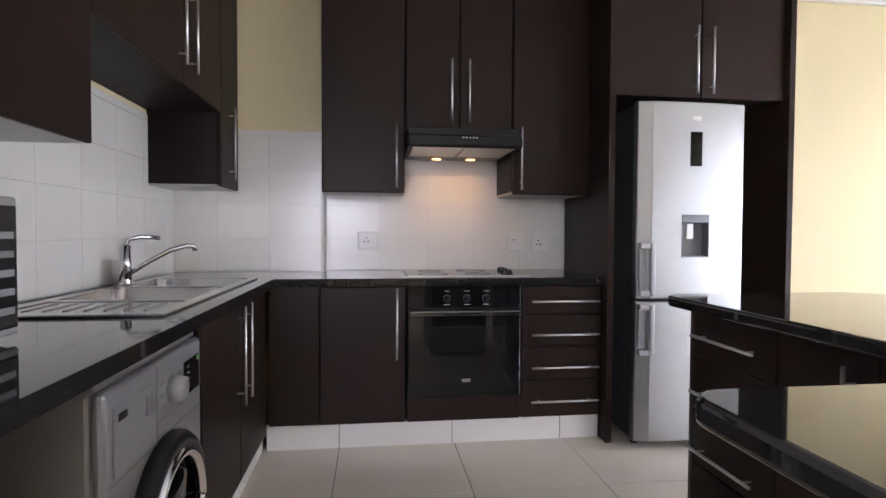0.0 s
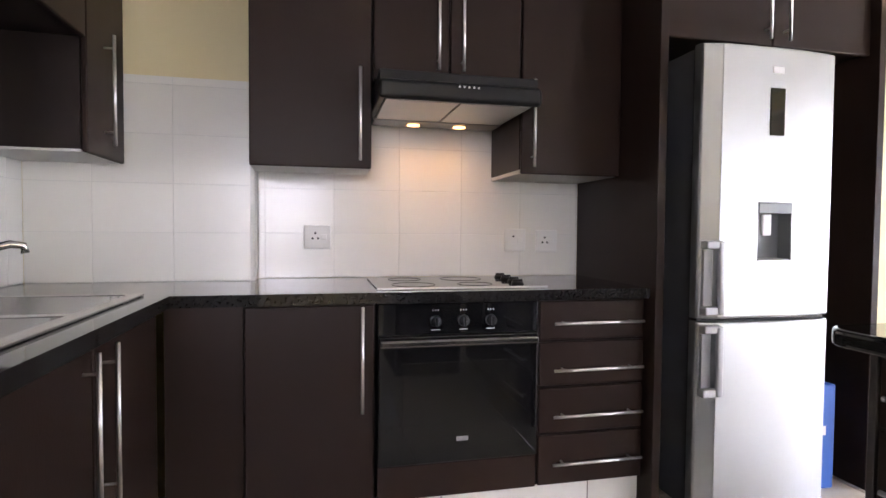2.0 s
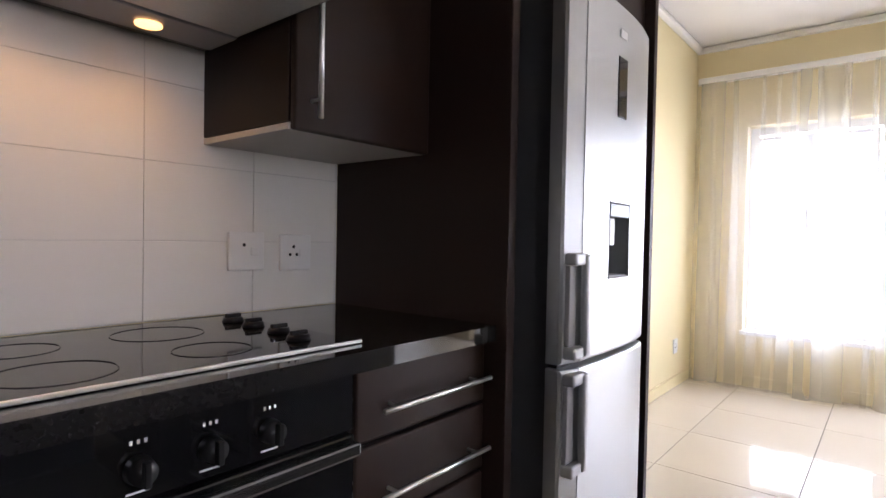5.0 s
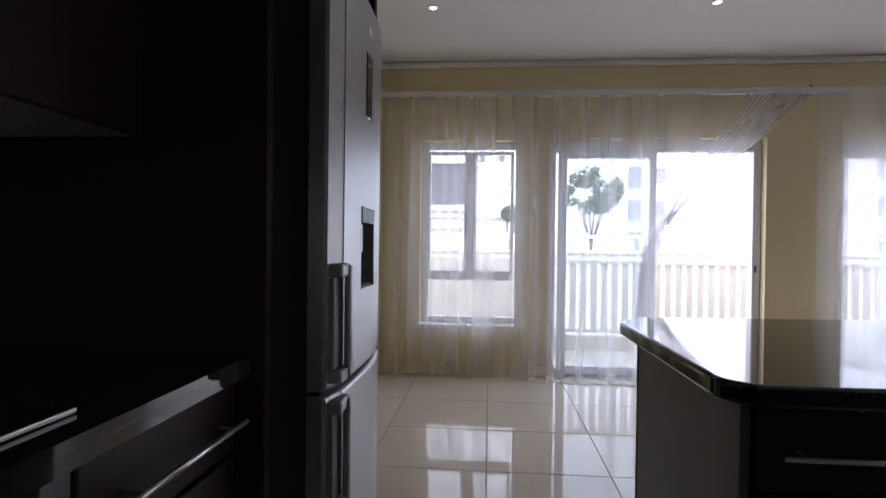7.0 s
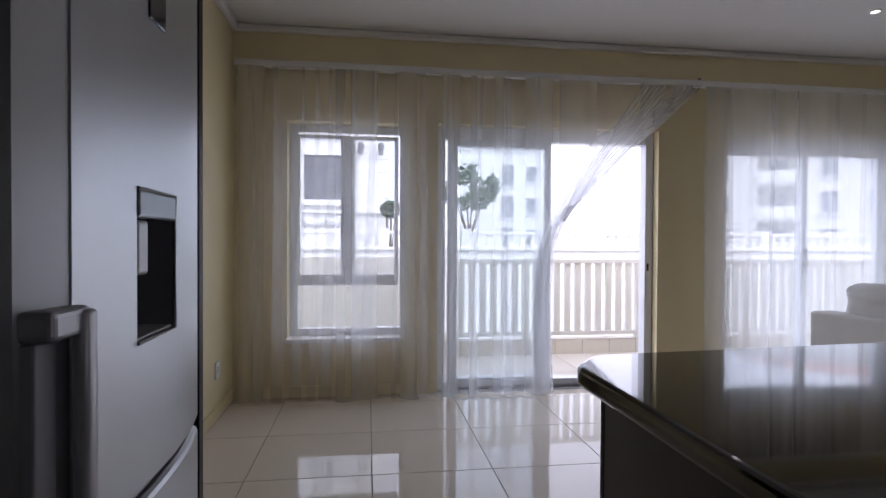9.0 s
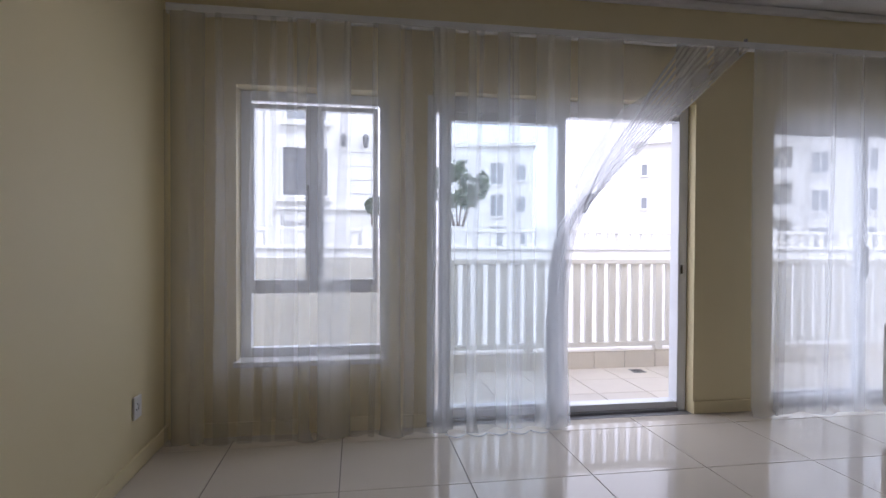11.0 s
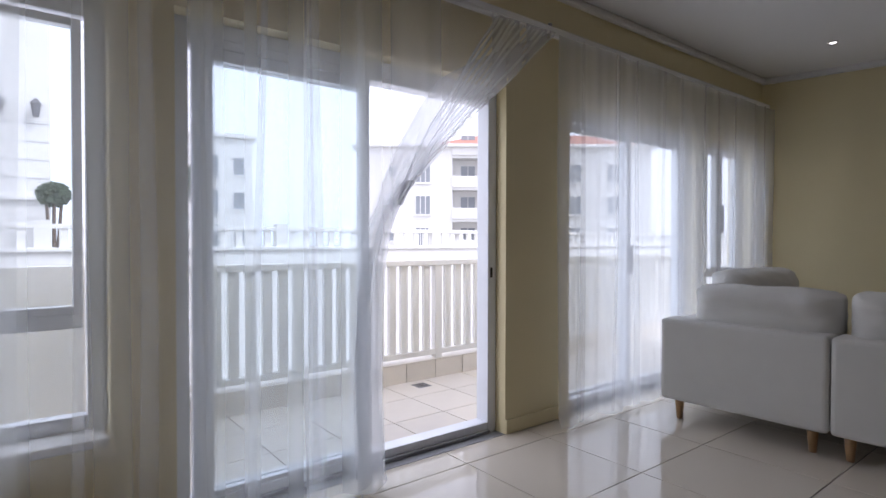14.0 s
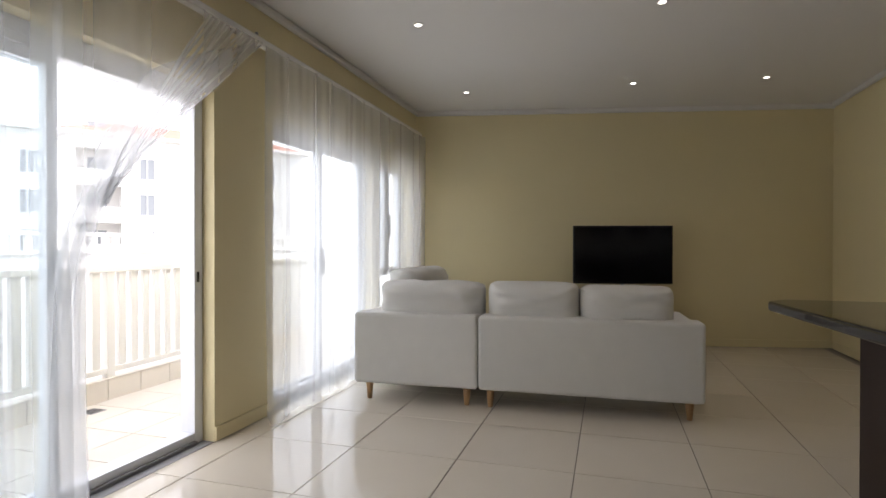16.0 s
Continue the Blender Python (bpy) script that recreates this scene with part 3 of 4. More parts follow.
bm = box(NX0 - 0.004, NX1 + 0.004, FY + 0.062, FY + 0.067, NZ0 - 0.004, NZ1 + 0.004)
for b in ((NX0 - 0.004, NX0, NZ0, NZ1), (NX1, NX1 + 0.004, NZ0, NZ1), (NX0, NX1, NZ0 - 0.004, NZ0), (NX0, NX1, NZ1, NZ1 + 0.004)):
    box(b[0], b[1], FY + 0.004, FY + 0.0615, b[2], b[3], bm=bm)
dsp = part("dispenser", bm, NGREY, fr, "grey recessed water dispenser niche")
part("dispenser_head", box(NX0 + 0.001, NX1 - 0.001, FY - 0.003, FY + 0.06, NZ1 - 0.042, NZ1 - 0.001, 0.004), mat("dispenser_head_grey", (0.20, 0.22, 0.24), 0.2), dsp)
part("lever", box(1.75, 1.79, FY + 0.012, FY + 0.024, 1.11, NZ1 - 0.044, 0.005), LABELW, dsp, "pale dispenser lever")
part("dispenser_rim", tube([(NX0, FY - 0.001, NZ0), (NX1, FY, NZ0), (NX1, FY, NZ1), (NX0, FY - 0.001, NZ1)], 0.003, 6), GREYP, dsp)
part("drip_tray", box(NX0 + 0.002, NX1 - 0.002, FY + 0.004, FY + 0.06, NZ0 + 0.001, NZ0 + 0.006, 0.002), GREYP, dsp)
part("display", box(1.757, 1.823, FY - 0.003, FY + 0.006, 1.49, 1.67, 0.003), BGLASS, fr, "dark control display")
part("badge", box(1.765, 1.815, FY - 0.003, FY + 0.004, 1.725, 1.75, 0.002), LABELW, fr)
for x in (1.53, 2.0):
    part("foot", rod((x, 3.0, 0.0), (x, 3.0, 0.035), 0.02), BLACK, fr)

bd = thing("storage_box", "flat blue board box standing beside the fridge", "box")
part("carton", box(2.20, 2.30, 3.05, 3.5, 0.0, 0.46, 0.006), mat("blue_card", (0.03, 0.12, 0.48), 0.5), bd)
part("printed_label", box(2.22, 2.25, 3.0475, 3.0495, 0.24, 0.28), LABELW, bd)

# left run
c = cabinet("sink_cabinet", "dark brown double-door base cabinet under the sink", (-1.03, -0.453, 2.03, 3.06, 0.09, 0.70), LOW)
for y0, y1, hy in ((2.03, 2.55, 2.495), (2.552, 3.078, 2.615)):
    d = part("door", box(-0.451, -0.431, y0 + 0.002, y1 - 0.002, 0.09, 0.85, 0.006, 3), DARK, c)
    bar_handle(d, (-0.397, hy, 0.43), (-0.397, hy, 0.835), (1, 0, 0))
c = cabinet("base_cabinet", "dark brown base cabinet beside the washing machine", (-1.03, -0.453, -0.9, 0.90, 0.09, 0.858), LOW)
d = part("door", box(-0.451, -0.431, 0.1, 0.89, 0.09, 0.85, 0.006, 3), DARK, c)
bar_handle(d, (-0.397, 0.4, 0.385), (-0.397, 0.4, 0.815), (1, 0, 0))

# wall cabinets on the left wall
XF = -0.69
c = cabinet("wall_cabinet", "dark brown wall cabinet above the microwave", (-1.036, XF - 0.002, 0.2, 1.87, 1.40, 2.68), UPG)
part("underside", box(-1.036, XF - 0.002, 0.2, 1.87, 1.385, 1.398, 0.002), mat("white_board", (0.7, 0.69, 0.68), 0.4), c, "white melamine underside")
for y0, y1 in ((0.2, 1.03), (1.032, 1.868)):
    part("door", box(XF, XF + 0.02, y0, y1, 1.385, 2.68, 0.006, 3), DARK, c)
c = cabinet("wall_cabinet", "high dark brown two-door wall cabinet above the sink", (-1.036, XF - 0.002, 1.874, 3.19, 1.76, 2.68), UPG)
for y0, y1, hy in ((1.876, 2.63, 2.57), (2.632, 3.19, 2.71)):
    d = part("door", box(XF, XF + 0.02, y0, y1, 1.755, 2.68, 0.006, 3), DARK, c)
    bar_handle(d, (XF + 0.054, hy, 1.82), (XF + 0.054, hy, 2.18), (1, 0, 0))
c = cabinet("wall_cabinet", "narrow dark brown corner wall cabinet", (-1.036, XF - 0.002, 3.194, 3.556, 1.385, 2.68), UPG)
part("underside", box(-1.036, XF - 0.002, 3.194, 3.556, 1.375, 1.384, 0.001), mat("grey_board", (0.55, 0.54, 0.53), 0.4), c)
d = part("door", box(XF, XF + 0.02, 3.196, 3.554, 1.375, 2.68, 0.006, 3), DARK, c)
bar_handle(d, (XF + 0.054, 3.35, 1.42), (XF + 0.054, 3.35, 1.82), (1, 0, 0))

# sink
sk = thing("sink", "stainless steel double-bowl sink with drainer", "sink", (0, 0, 0.901))
bm = bmesh.new()
for b in ((-0.97, -0.93, 1.80, 3.05), (-0.50, -0.46, 1.80, 3.05), (-0.93, -0.50, 1.80, 1.84), (-0.93, -0.50, 3.01, 3.05), (-0.93, -0.50, 2.12, 2.16), (-0.93, -0.50, 2.58, 2.62)):
    box(*b, 0, 0.008, 0.002, bm=bm)
part("rim", bm, SINK, sk)
part("drainer", box(-0.928, -0.502, 1.842, 2.118, 0, 0.004, 0.001), SINK, sk)
for k in range(7):
    part("drainer_rib", rod((-0.88 + k * 0.055, 1.90, 0.004), (-0.88 + k * 0.055, 2.08, 0.004), 0.004, seg=8), SINK, sk)
for y0, y1 in ((2.162, 2.578), (2.622, 3.008)):
    bowl = bmesh.new()
    r = bmesh.ops.create_grid(bowl, x_segments=24, y_segments=24, size=0.5)
    for v in r["verts"]:
        u, w = v.co.x * 2, v.co.y * 2
        k = min(1, max(0, (1 - (abs(u) ** 8 + abs(w) ** 8) ** 0.125) / 0.14))
        v.co = Vector((-0.715 + u * 0.216, (y0 + y1) / 2 + w * (y1 - y0) / 2, 0.005 - 0.15 * math.sin(k * 1.5708) ** 0.7))
    part("bowl", bowl, SINK, sk, "", True)
    part("drain", rod((-0.715, (y0 + y1) / 2, -0.147), (-0.715, (y0 + y1) / 2, -0.14), 0.04, seg=20), CHROME, sk)
tp = thing("mixer_tap", "chrome single-lever kitchen mixer tap", "tap", (-0.93, 2.68, 0.909))
part("body", rod((0, 0, 0), (0, 0, 0.17), 0.026, 0.022, 20), CHROME, tp, "", True)
part("base", rod((0, 0, 0.0), (0, 0, 0.012), 0.033, 0.03, 20), CHROME, tp, "", True)
part("spout", tube([(0.015, 0.01, 0.05), (0.08, 0.05, 0.10), (0.15, 0.09, 0.145), (0.21, 0.13, 0.165), (0.235, 0.145, 0.16), (0.238, 0.147, 0.14)], 0.011, 12), CHROME, tp, "", True)
part("lever", tube([(0, 0, 0.17), (0.01, 0.01, 0.195), (0.05, 0.04, 0.205), (0.11, 0.08, 0.2)], 0.010, 10), CHROME, tp, "", True)
cup = thing("soap_cup", "small white cup behind the kitchen tap", "cup", (-0.97, 2.74, 0.901))
part("cup_body", rod((0, 0, 0), (0, 0, 0.11), 0.035, 0.042, 20), WHITE, cup, "", True)

# washing machine
wm = thing("washing_machine", "silver front-loading washing machine under the worktop", "washing machine")
WX = -0.42
part("body", box(-1.0, WX - 0.03, 1.37, 1.99, 0.02, 0.81, 0.01), mat("washer_grey", (0.30, 0.29, 0.28), 0.4, 0.3), wm)
part("top", box(-1.0, WX - 0.02, 1.37, 1.99, 0.811, 0.83, 0.006), mat("washer_top_grey", (0.20, 0.19, 0.185), 0.45), wm)
fp = part("front_panel", box(WX - 0.03, WX, 1.37, 1.99, 0.02, 0.81, 0.014, 3), SILVER, wm, "silver front panel")
part("display", box(WX, WX + 0.004, 1.83, 1.96, 0.665, 0.765, 0.002), BGLASS, wm, "dark digital display")
for k in range(4):
    part("display_mark", box(WX + 0.004, WX + 0.005, 1.85, 1.87, 0.69 + k * 0.018, 0.695 + k * 0.018), GREYP, wm)
part("panel_seam", box(WX, WX + 0.0015, 1.38, 1.98, 0.606, 0.61), GREYP, wm)
part("panel_seam", box(WX, WX + 0.0015, 1.635, 1.639, 0.612, 0.80), GREYP, wm)
for k in range(4):
    part("printed_mark", box(WX, WX + 0.0015, 1.66, 1.69, 0.655 + k * 0.03, 0.659 + k * 0.03), GREYP, wm)
    part("printed_mark", box(WX, WX + 0.0015, 1.785, 1.81, 0.655 + k * 0.03, 0.659 + k * 0.03), GREYP, wm)
part("sticker", box(WX + 0.003, WX + 0.0045, 1.935, 1.957, 0.748, 0.762), GREEN, wm, "green light sticker")
kn = part("programme_knob", rod((WX, 1.74, 0.715), (WX + 0.035, 1.74, 0.715), 0.038, 0.032, 28), SILVER, wm, "silver programme knob", True)
part("detergent_drawer", box(WX, WX + 0.004, 1.40, 1.62, 0.62, 0.77, 0.003), SILVER, wm)
part("drawer_grip", box(WX + 0.004, WX + 0.006, 1.56, 1.60, 0.70, 0.745, 0.003), GREYP, wm)
part("badge", box(WX + 0.004, WX + 0.006, 1.42, 1.46, 0.735, 0.752, 0.001), BLACK, wm)
dr = part("porthole_ring", tube([(WX + 0.012, 1.68 + 0.215 * math.cos(a * math.pi / 24), 0.37 + 0.215 * math.sin(a * math.pi / 24)) for a in range(49)], 0.03, 10), BLACK, wm, "black porthole surround", True)
part("chrome_ring", tube([(WX + 0.035, 1.68 + 0.185 * math.cos(a * math.pi / 24), 0.37 + 0.185 * math.sin(a * math.pi / 24)) for a in range(49)], 0.016, 10), CHROME, dr, "chrome door ring", True)
part("porthole_glass", rod((WX + 0.002, 1.68, 0.37), (WX + 0.03, 1.68, 0.37), 0.17, 0.14, 32), BGLASS, dr, "dark porthole glass", True)
# microwave
mw = thing("microwave", "silver and black microwave oven on the worktop", "microwave", (0, 0, 0.901))
part("body", box(-1.0, -0.67, 0.98, 1.5, 0.012, 0.31, 0.01), SILVER, mw)
part("front", box(-0.668, -0.65, 0.98, 1.5, 0.012, 0.31, 0.008), SILVER, mw)
part("door_glass", box(-0.65, -0.646, 1.0, 1.38, 0.04, 0.285, 0.003), BGLASS, mw)
part("keypad", box(-0.65, -0.646, 1.395, 1.488, 0.03, 0.29, 0.003), BLACK, mw)
for k in range(5):
    part("key", box(-0.646, -0.644, 1.41, 1.475, 0.06 + k * 0.04, 0.075 + k * 0.04, 0.001), GREYP, mw)
for x, y in ((-0.97, 1.02), (-0.70, 1.02), (-0.97, 1.46), (-0.70, 1.46)):
    part("foot", rod((x, y, 0), (x, y, 0.014), 0.012, seg=8), BLACK, mw)


# sockets
def socket(name, label, at, w, n, normal="y"):
    s = thing(name, label, "socket", at, 0 if normal == "y" else 90)
    part("plate", box(-w / 2, w / 2, -0.012, 0, -0.055, 0.055, 0.004), WHITE, s)
    part("switch", box(w / 2 - 0.045, w / 2 - 0.02, -0.016, -0.012, -0.012, 0.012, 0.002), WHITE, s)
    for dx, dz in ((-0.01, 0.018), (-0.022, -0.006), (0.002, -0.006))[:n]:
        part("socket_hole", rod((dx, -0.0115, dz), (dx, -0.013, dz), 0.005, seg=10), BLACK, s)


socket("wall_socket", "white switched wall socket on the tiles", (0.085, 3.668, 1.085), 0.12, 3)
socket("isolator_switch", "white cooker isolator switch with red mark", (1.03, 3.668, 1.075), 0.11, 1)
socket("wall_socket", "white switched wall socket on the tiles", (1.195, 3.668, 1.07), 0.11, 3)
socket("wall_socket", "white wall socket low on the side wall", (4.6, 3.529, 0.32), 0.09, 3)

# ---- island ----
def rounded(points, r, n=7):
    """The outline with every corner turned by an arc-like curve of reach r."""
    out = []
    pts = [Vector(p) for p in points]
    for i, p in enumerate(pts):
        a = p + (pts[i - 1] - p).normalized() * r
        b = p + (pts[(i + 1) % len(pts)] - p).normalized() * r
        for k in range(n + 1):
            f = k / n
            out.append(tuple(a * (1 - f) ** 2 + p * 2 * f * (1 - f) + b * f * f))
    return out


isl = thing("kitchen_island", "dark brown kitchen island with drawers", "kitchen island")
part("body", box(1.30, 1.95, 0.55, 2.06, 0.06, 0.868), DARKIN, isl)
part("end_panel", box(1.28, 1.95, 2.062, 2.08, 0.0, 0.868, 0.002), mat("taupe_board", (0.05, 0.042, 0.038), 0.45), isl)
part("back_panel", box(1.952, 1.97, 0.55, 2.08, 0.0, 0.868, 0.002), DARK, isl)
for z0, z1, h in ((0.70, 0.86, 0.775), (0.515, 0.695, 0.575), (0.31, 0.51, 0.37), (0.07, 0.305, 0.16)):
    d = part("drawer_front", box(1.278, 1.298, 1.64, 2.055, z0, z1, 0.006, 3), DARK, isl)
    bar_handle(d, (1.244, 1.70, h), (1.244, 2.02, h), (-1, 0, 0))
for y0, y1, hy in ((1.32, 1.635, 1.38), (0.99, 1.315, 1.25)):
    d = part("door", box(1.278, 1.298, y0, y1, 0.07, 0.86, 0.006, 3), DARK, isl)
    bar_handle(d, (1.244, hy, 0.45), (1.244, hy, 0.82), (-1, 0, 0))
t = part("island_top", slab(rounded([(1.19, 2.09), (1.24, 2.14), (1.96, 2.14), (2.06, 2.06), (2.21, 0.30), (2.12, 0.2), (1.19, 0.2)], 0.03), 0.872, 0.912, 0.01), GRANITE)
tagged(t, "polished black granite island top with cut corners", "worktop")
pn = thing("peninsula_cabinet", "dark brown base cabinet beside the kitchen island", "cabinet")
part("body", box(0.66, 1.17, 0.05, 0.87, 0.0, 0.868), DARK, pn)
t = part("worktop", slab(rounded([(0.56, 0.0), (1.186, 0.0), (1.186, 0.945), (0.60, 0.945), (0.56, 0.905)], 0.018), 0.872, 0.912, 0.01), GRANITE)
tagged(t, "polished black granite breakfast counter top", "worktop")

# ---- living room ----
sf = thing("sofa", "white fabric corner sofa with loose back cushions", "sofa", (3.45, -0.84, 0), 2.6)


def cushion(x0, x1, y0, y1, z0, z1, puff, seed):
    rng = random.Random(seed)
    bm = bmesh.new()
    r = bmesh.ops.create_cube(bm, size=2)
    bmesh.ops.subdivide_edges(bm, edges=bm.edges[:], cuts=23, use_grid_fill=True)
    o = Vector((rng.random() * 9, rng.random() * 9, 0))
    for v in bm.verts:
        p = Vector((math.sin(v.co.x * 1.5708), v.co.y, math.sin(v.co.z * 1.5708)))
        m = max(abs(p.x), abs(p.z))
        r = (abs(p.x) ** 7 + abs(p.z) ** 7) ** (1 / 7)
        k = m / r if r > 1e-6 else 1
        q = Vector((p.x * k, p.y * (0.10 + 1.0 * max(0, 1 - m ** 5) ** 0.5), p.z * k))
        q.z += 0.05 * puff * noise.noise(Vector((p.x * 2.2, 0, p.z * 1.2)) + o)
        q.y += 0.16 * puff * noise.noise(p * 1.7 + o) + 0.09 * noise.noise(p * 4 + o)
        crease = max(0, p.z) * abs(noise.noise(Vector((p.x * 8, p.y, p.z * 2.5)) + o))
        q.y -= 0.22 * crease * p.y
        q.z -= 0.05 * crease
        v.co = Vector(((x0 + x1) / 2 + q.x * (x1 - x0) / 2, (y0 + y1) / 2 + q.y * (y1 - y0) / 2, (z0 + z1) / 2 + q.z * (z1 - z0) / 2))
    return bm


# local: x along the back, -y into the room
part("back_frame", box(0.275, 1.20, -0.20, 0.0, 0.13, 0.65, 0.025, 3), SOFA, sf, "white upholstered back panel", False)
part("back_frame", box(-1.20, 0.268, -0.20, 0.0, 0.13, 0.65, 0.025, 3), SOFA, sf, "white upholstered back panel")
part("arm", box(-1.20, -1.02, -0.92, -0.204, 0.13, 0.62, 0.03, 3), SOFA, sf)
part("seat_base", box(-1.016, 1.20, -0.92, -0.204, 0.13, 0.30, 0.02), SOFA, sf)
part("chaise_base", box(0.30, 1.20, -2.2, -0.924, 0.13, 0.30, 0.02), SOFA, sf)
part("side_frame", box(1.02, 1.20, -1.85, -0.204, 0.302, 0.64, 0.03, 3), SOFA, sf)
for x0, x1 in ((-1.0, -0.33), (-0.32, 0.36), (0.37, 1.01)):
    part("seat_cushion", cushion(x0, x1, -0.92, -0.35, 0.30, 0.46, 0.2, 4), SOFA, sf, "", True)
for x0, x1, z1, s in ((-1.04, -0.42, 0.87, 1), (-0.42, 0.23, 0.885, 2), (0.26, 1.06, 0.88, 3)):
    part("back_cushion", cushion(x0, x1, -0.42, -0.10, 0.55, z1, 1.0, s), SOFA, sf, "plump white back cushion", True)
bm = cushion(-0.42, 0.42, -0.16, 0.16, 0.5, 0.95, 1.0, 7)
bmesh.ops.transform(bm, matrix=Matrix.Translation((0.98, -0.98, 0)) @ Matrix.Rotation(radians(82), 4, "Z"), verts=bm.verts[:])
part("back_cushion", bm, SOFA, sf, "plump white back cushion", True)
for x, y in ((1.10, -0.07), (0.36, -0.07), (0.19, -0.07), (-1.12, -0.10), (-1.12, -0.85), (0.36, -2.1), (1.12, -2.1)):
    part("leg", rod((x, y, 0.004), (x, y, 0.14), 0.018, 0.03, 14), OAK, sf, "tapered light oak leg", True)
part("label_tag", box(-1.204, -1.2, -0.28, -0.24, 0.28, 0.31), BLACK, sf)

tv_turn = math.degrees(math.atan2(SW_L.y - SW_R.y, SW_L.x - SW_R.x))
cn = thing("tv_console", "low white television console against the wall", "tv console", (2.95, -3.38, 0), tv_turn)
part("top", box(-0.70, 0.70, -0.2, 0.2, 0.62, 0.65, 0.004), WHITE, cn)
part("carcass", box(-0.68, 0.68, -0.19, 0.18, 0.10, 0.618, 0.003), WHITE, cn)
for k in range(3):
    part("drawer_front", box(-0.67 + k * 0.45, -0.23 + k * 0.45, 0.182, 0.2, 0.12, 0.61, 0.004), WHITE, cn)
for x in (-0.6, 0.6):
    part("plinth", box(x - 0.04, x + 0.04, -0.15, 0.15, 0.004, 0.1), WHITE, cn)
tv = thing("television", "black flat-screen television on a silver stand", "television", (2.70, -3.42, 0.651), tv_turn)
part("bezel", box(-0.53, 0.53, -0.025, 0.025, 0.075, 0.71, 0.006), BLACK, tv)
part("screen", box(-0.51, 0.51, 0.0255, 0.028, 0.1, 0.69), SCREEN, tv)
part("stand_neck", rod((0, 0, 0.03), (0, 0, 0.09), 0.02), SILVER, tv)
for s in (-1, 1):
    part("stand_leg", tube([(0, 0.03, 0.04), (s * 0.15, 0.06, 0.018), (s * 0.28, 0.09, 0.009)], 0.008, 8), SILVER, tv)
bx = thing("set_top_box", "small black set-top box on the console", "media box", (3.36, -3.28, 0.651), tv_turn)
part("case", box(-0.16, 0.16, -0.1, 0.1, 0.0, 0.045, 0.005), BLACK, bx)
socket_w = thing("wall_socket", "dark brown wall socket on the cream wall", "socket", (0.466, -3.2, 0.45), 90)
part("plate", box(-0.05, 0.05, -0.012, 0, -0.04, 0.04, 0.003), mat("brown_plate", (0.10, 0.07, 0.05), 0.4), socket_w)

# downlights
proto = None
for x, y in ((4.15, -0.8), (2.52, -0.9), (4.25, -2.57), (2.62, -2.72), (1.44, -2.87), (3.9, 2.93), (3.92, 1.095), (2.45, 1.1), (1.3, -0.9)):
    if proto is None:
        proto = thing("downlight", "small round white recessed downlight, lit", "downlight", (x, y, TOP), group="ceiling downlights")
        part("rim", tube([(0.03 * math.cos(a * math.pi / 12), 0.03 * math.sin(a * math.pi / 12), -0.004) for a in range(25)], 0.006, 8), WHITE, proto, "", True)
        part("lens", rod((0, 0, -0.002), (0, 0, -0.008), 0.022, seg=20), LAMP, proto, "glowing lens")
    else:
        copy_thing(proto, pose(x, y, TOP))
    sp = new("downlight_beam", bpy.data.lights.new("downlight_beam", "SPOT"))
    sp.data.energy, sp.data.color, sp.data.spot_size, sp.data.spot_blend, sp.data.shadow_soft_size = 6, (1, 0.9, 0.75), radians(110), 0.8, 0.04
    sp.matrix_world = look((x, y, TOP - 0.02), (x, y + 0.001, 0))

# ---- outside ----
structure("ground", box(-60, 400, -300, 300, -3.4, -3.2), ASPH, "pale paved ground outside")
structure("balcony_slab", box(WALL_X + 0.22, 6.62, -4.2, 4.4, -0.25, -0.03), GROUT, "balcony slab under the tiles")
structure("balcony_kerb", box(6.44, 6.60, -4.2, 2.1, -0.03, 0.13), GROUT, "low balcony upstand")
structure("balcony_wall", box(6.44, 6.60, 2.1, 4.4, -0.03, 1.0), EXTW, "solid white balcony parapet")
structure("balcony_side", box(WALL_X + 0.22, 6.6, 4.3, 4.5, -0.03, 2.6), EXTW, "white end wall of the balcony")
rl = thing("balcony_railing", "white painted balcony railing with flat balusters", "railing")
part("top_rail", box(6.45, 6.53, -4.2, 2.1, 0.935, 0.985, 0.008), EXTW, rl)
part("bottom_rail", box(6.465, 6.515, -4.2, 2.1, 0.17, 0.215, 0.006), EXTW, rl)
y = -4.15
k = 0
bal = mesh("baluster", box(-0.018, 0.018, -0.033, 0.033, 0.215, 0.935), EXTW)
post = mesh("post", box(-0.03, 0.03, -0.035, 0.035, 0.13, 0.935), EXTW)
while y < 2.1:
    o = new("post" if k % 11 == 0 else "baluster", post if k % 11 == 0 else bal)
    o.location, o.parent = (6.49, y, 0), rl
    y += 0.115
    k += 1
dn = thing("floor_drain", "small dark metal floor drain in the balcony tiles", "drain", (6.29, -0.05, -0.0205))
part("plate", box(-0.06, 0.06, -0.06, 0.06, 0, 0.003, 0.001), GREYP, dn)
for k in range(5):
    part("slot", box(-0.045, 0.045, -0.042 + k * 0.02, -0.034 + k * 0.02, 0.003, 0.0045), BLACK, dn)
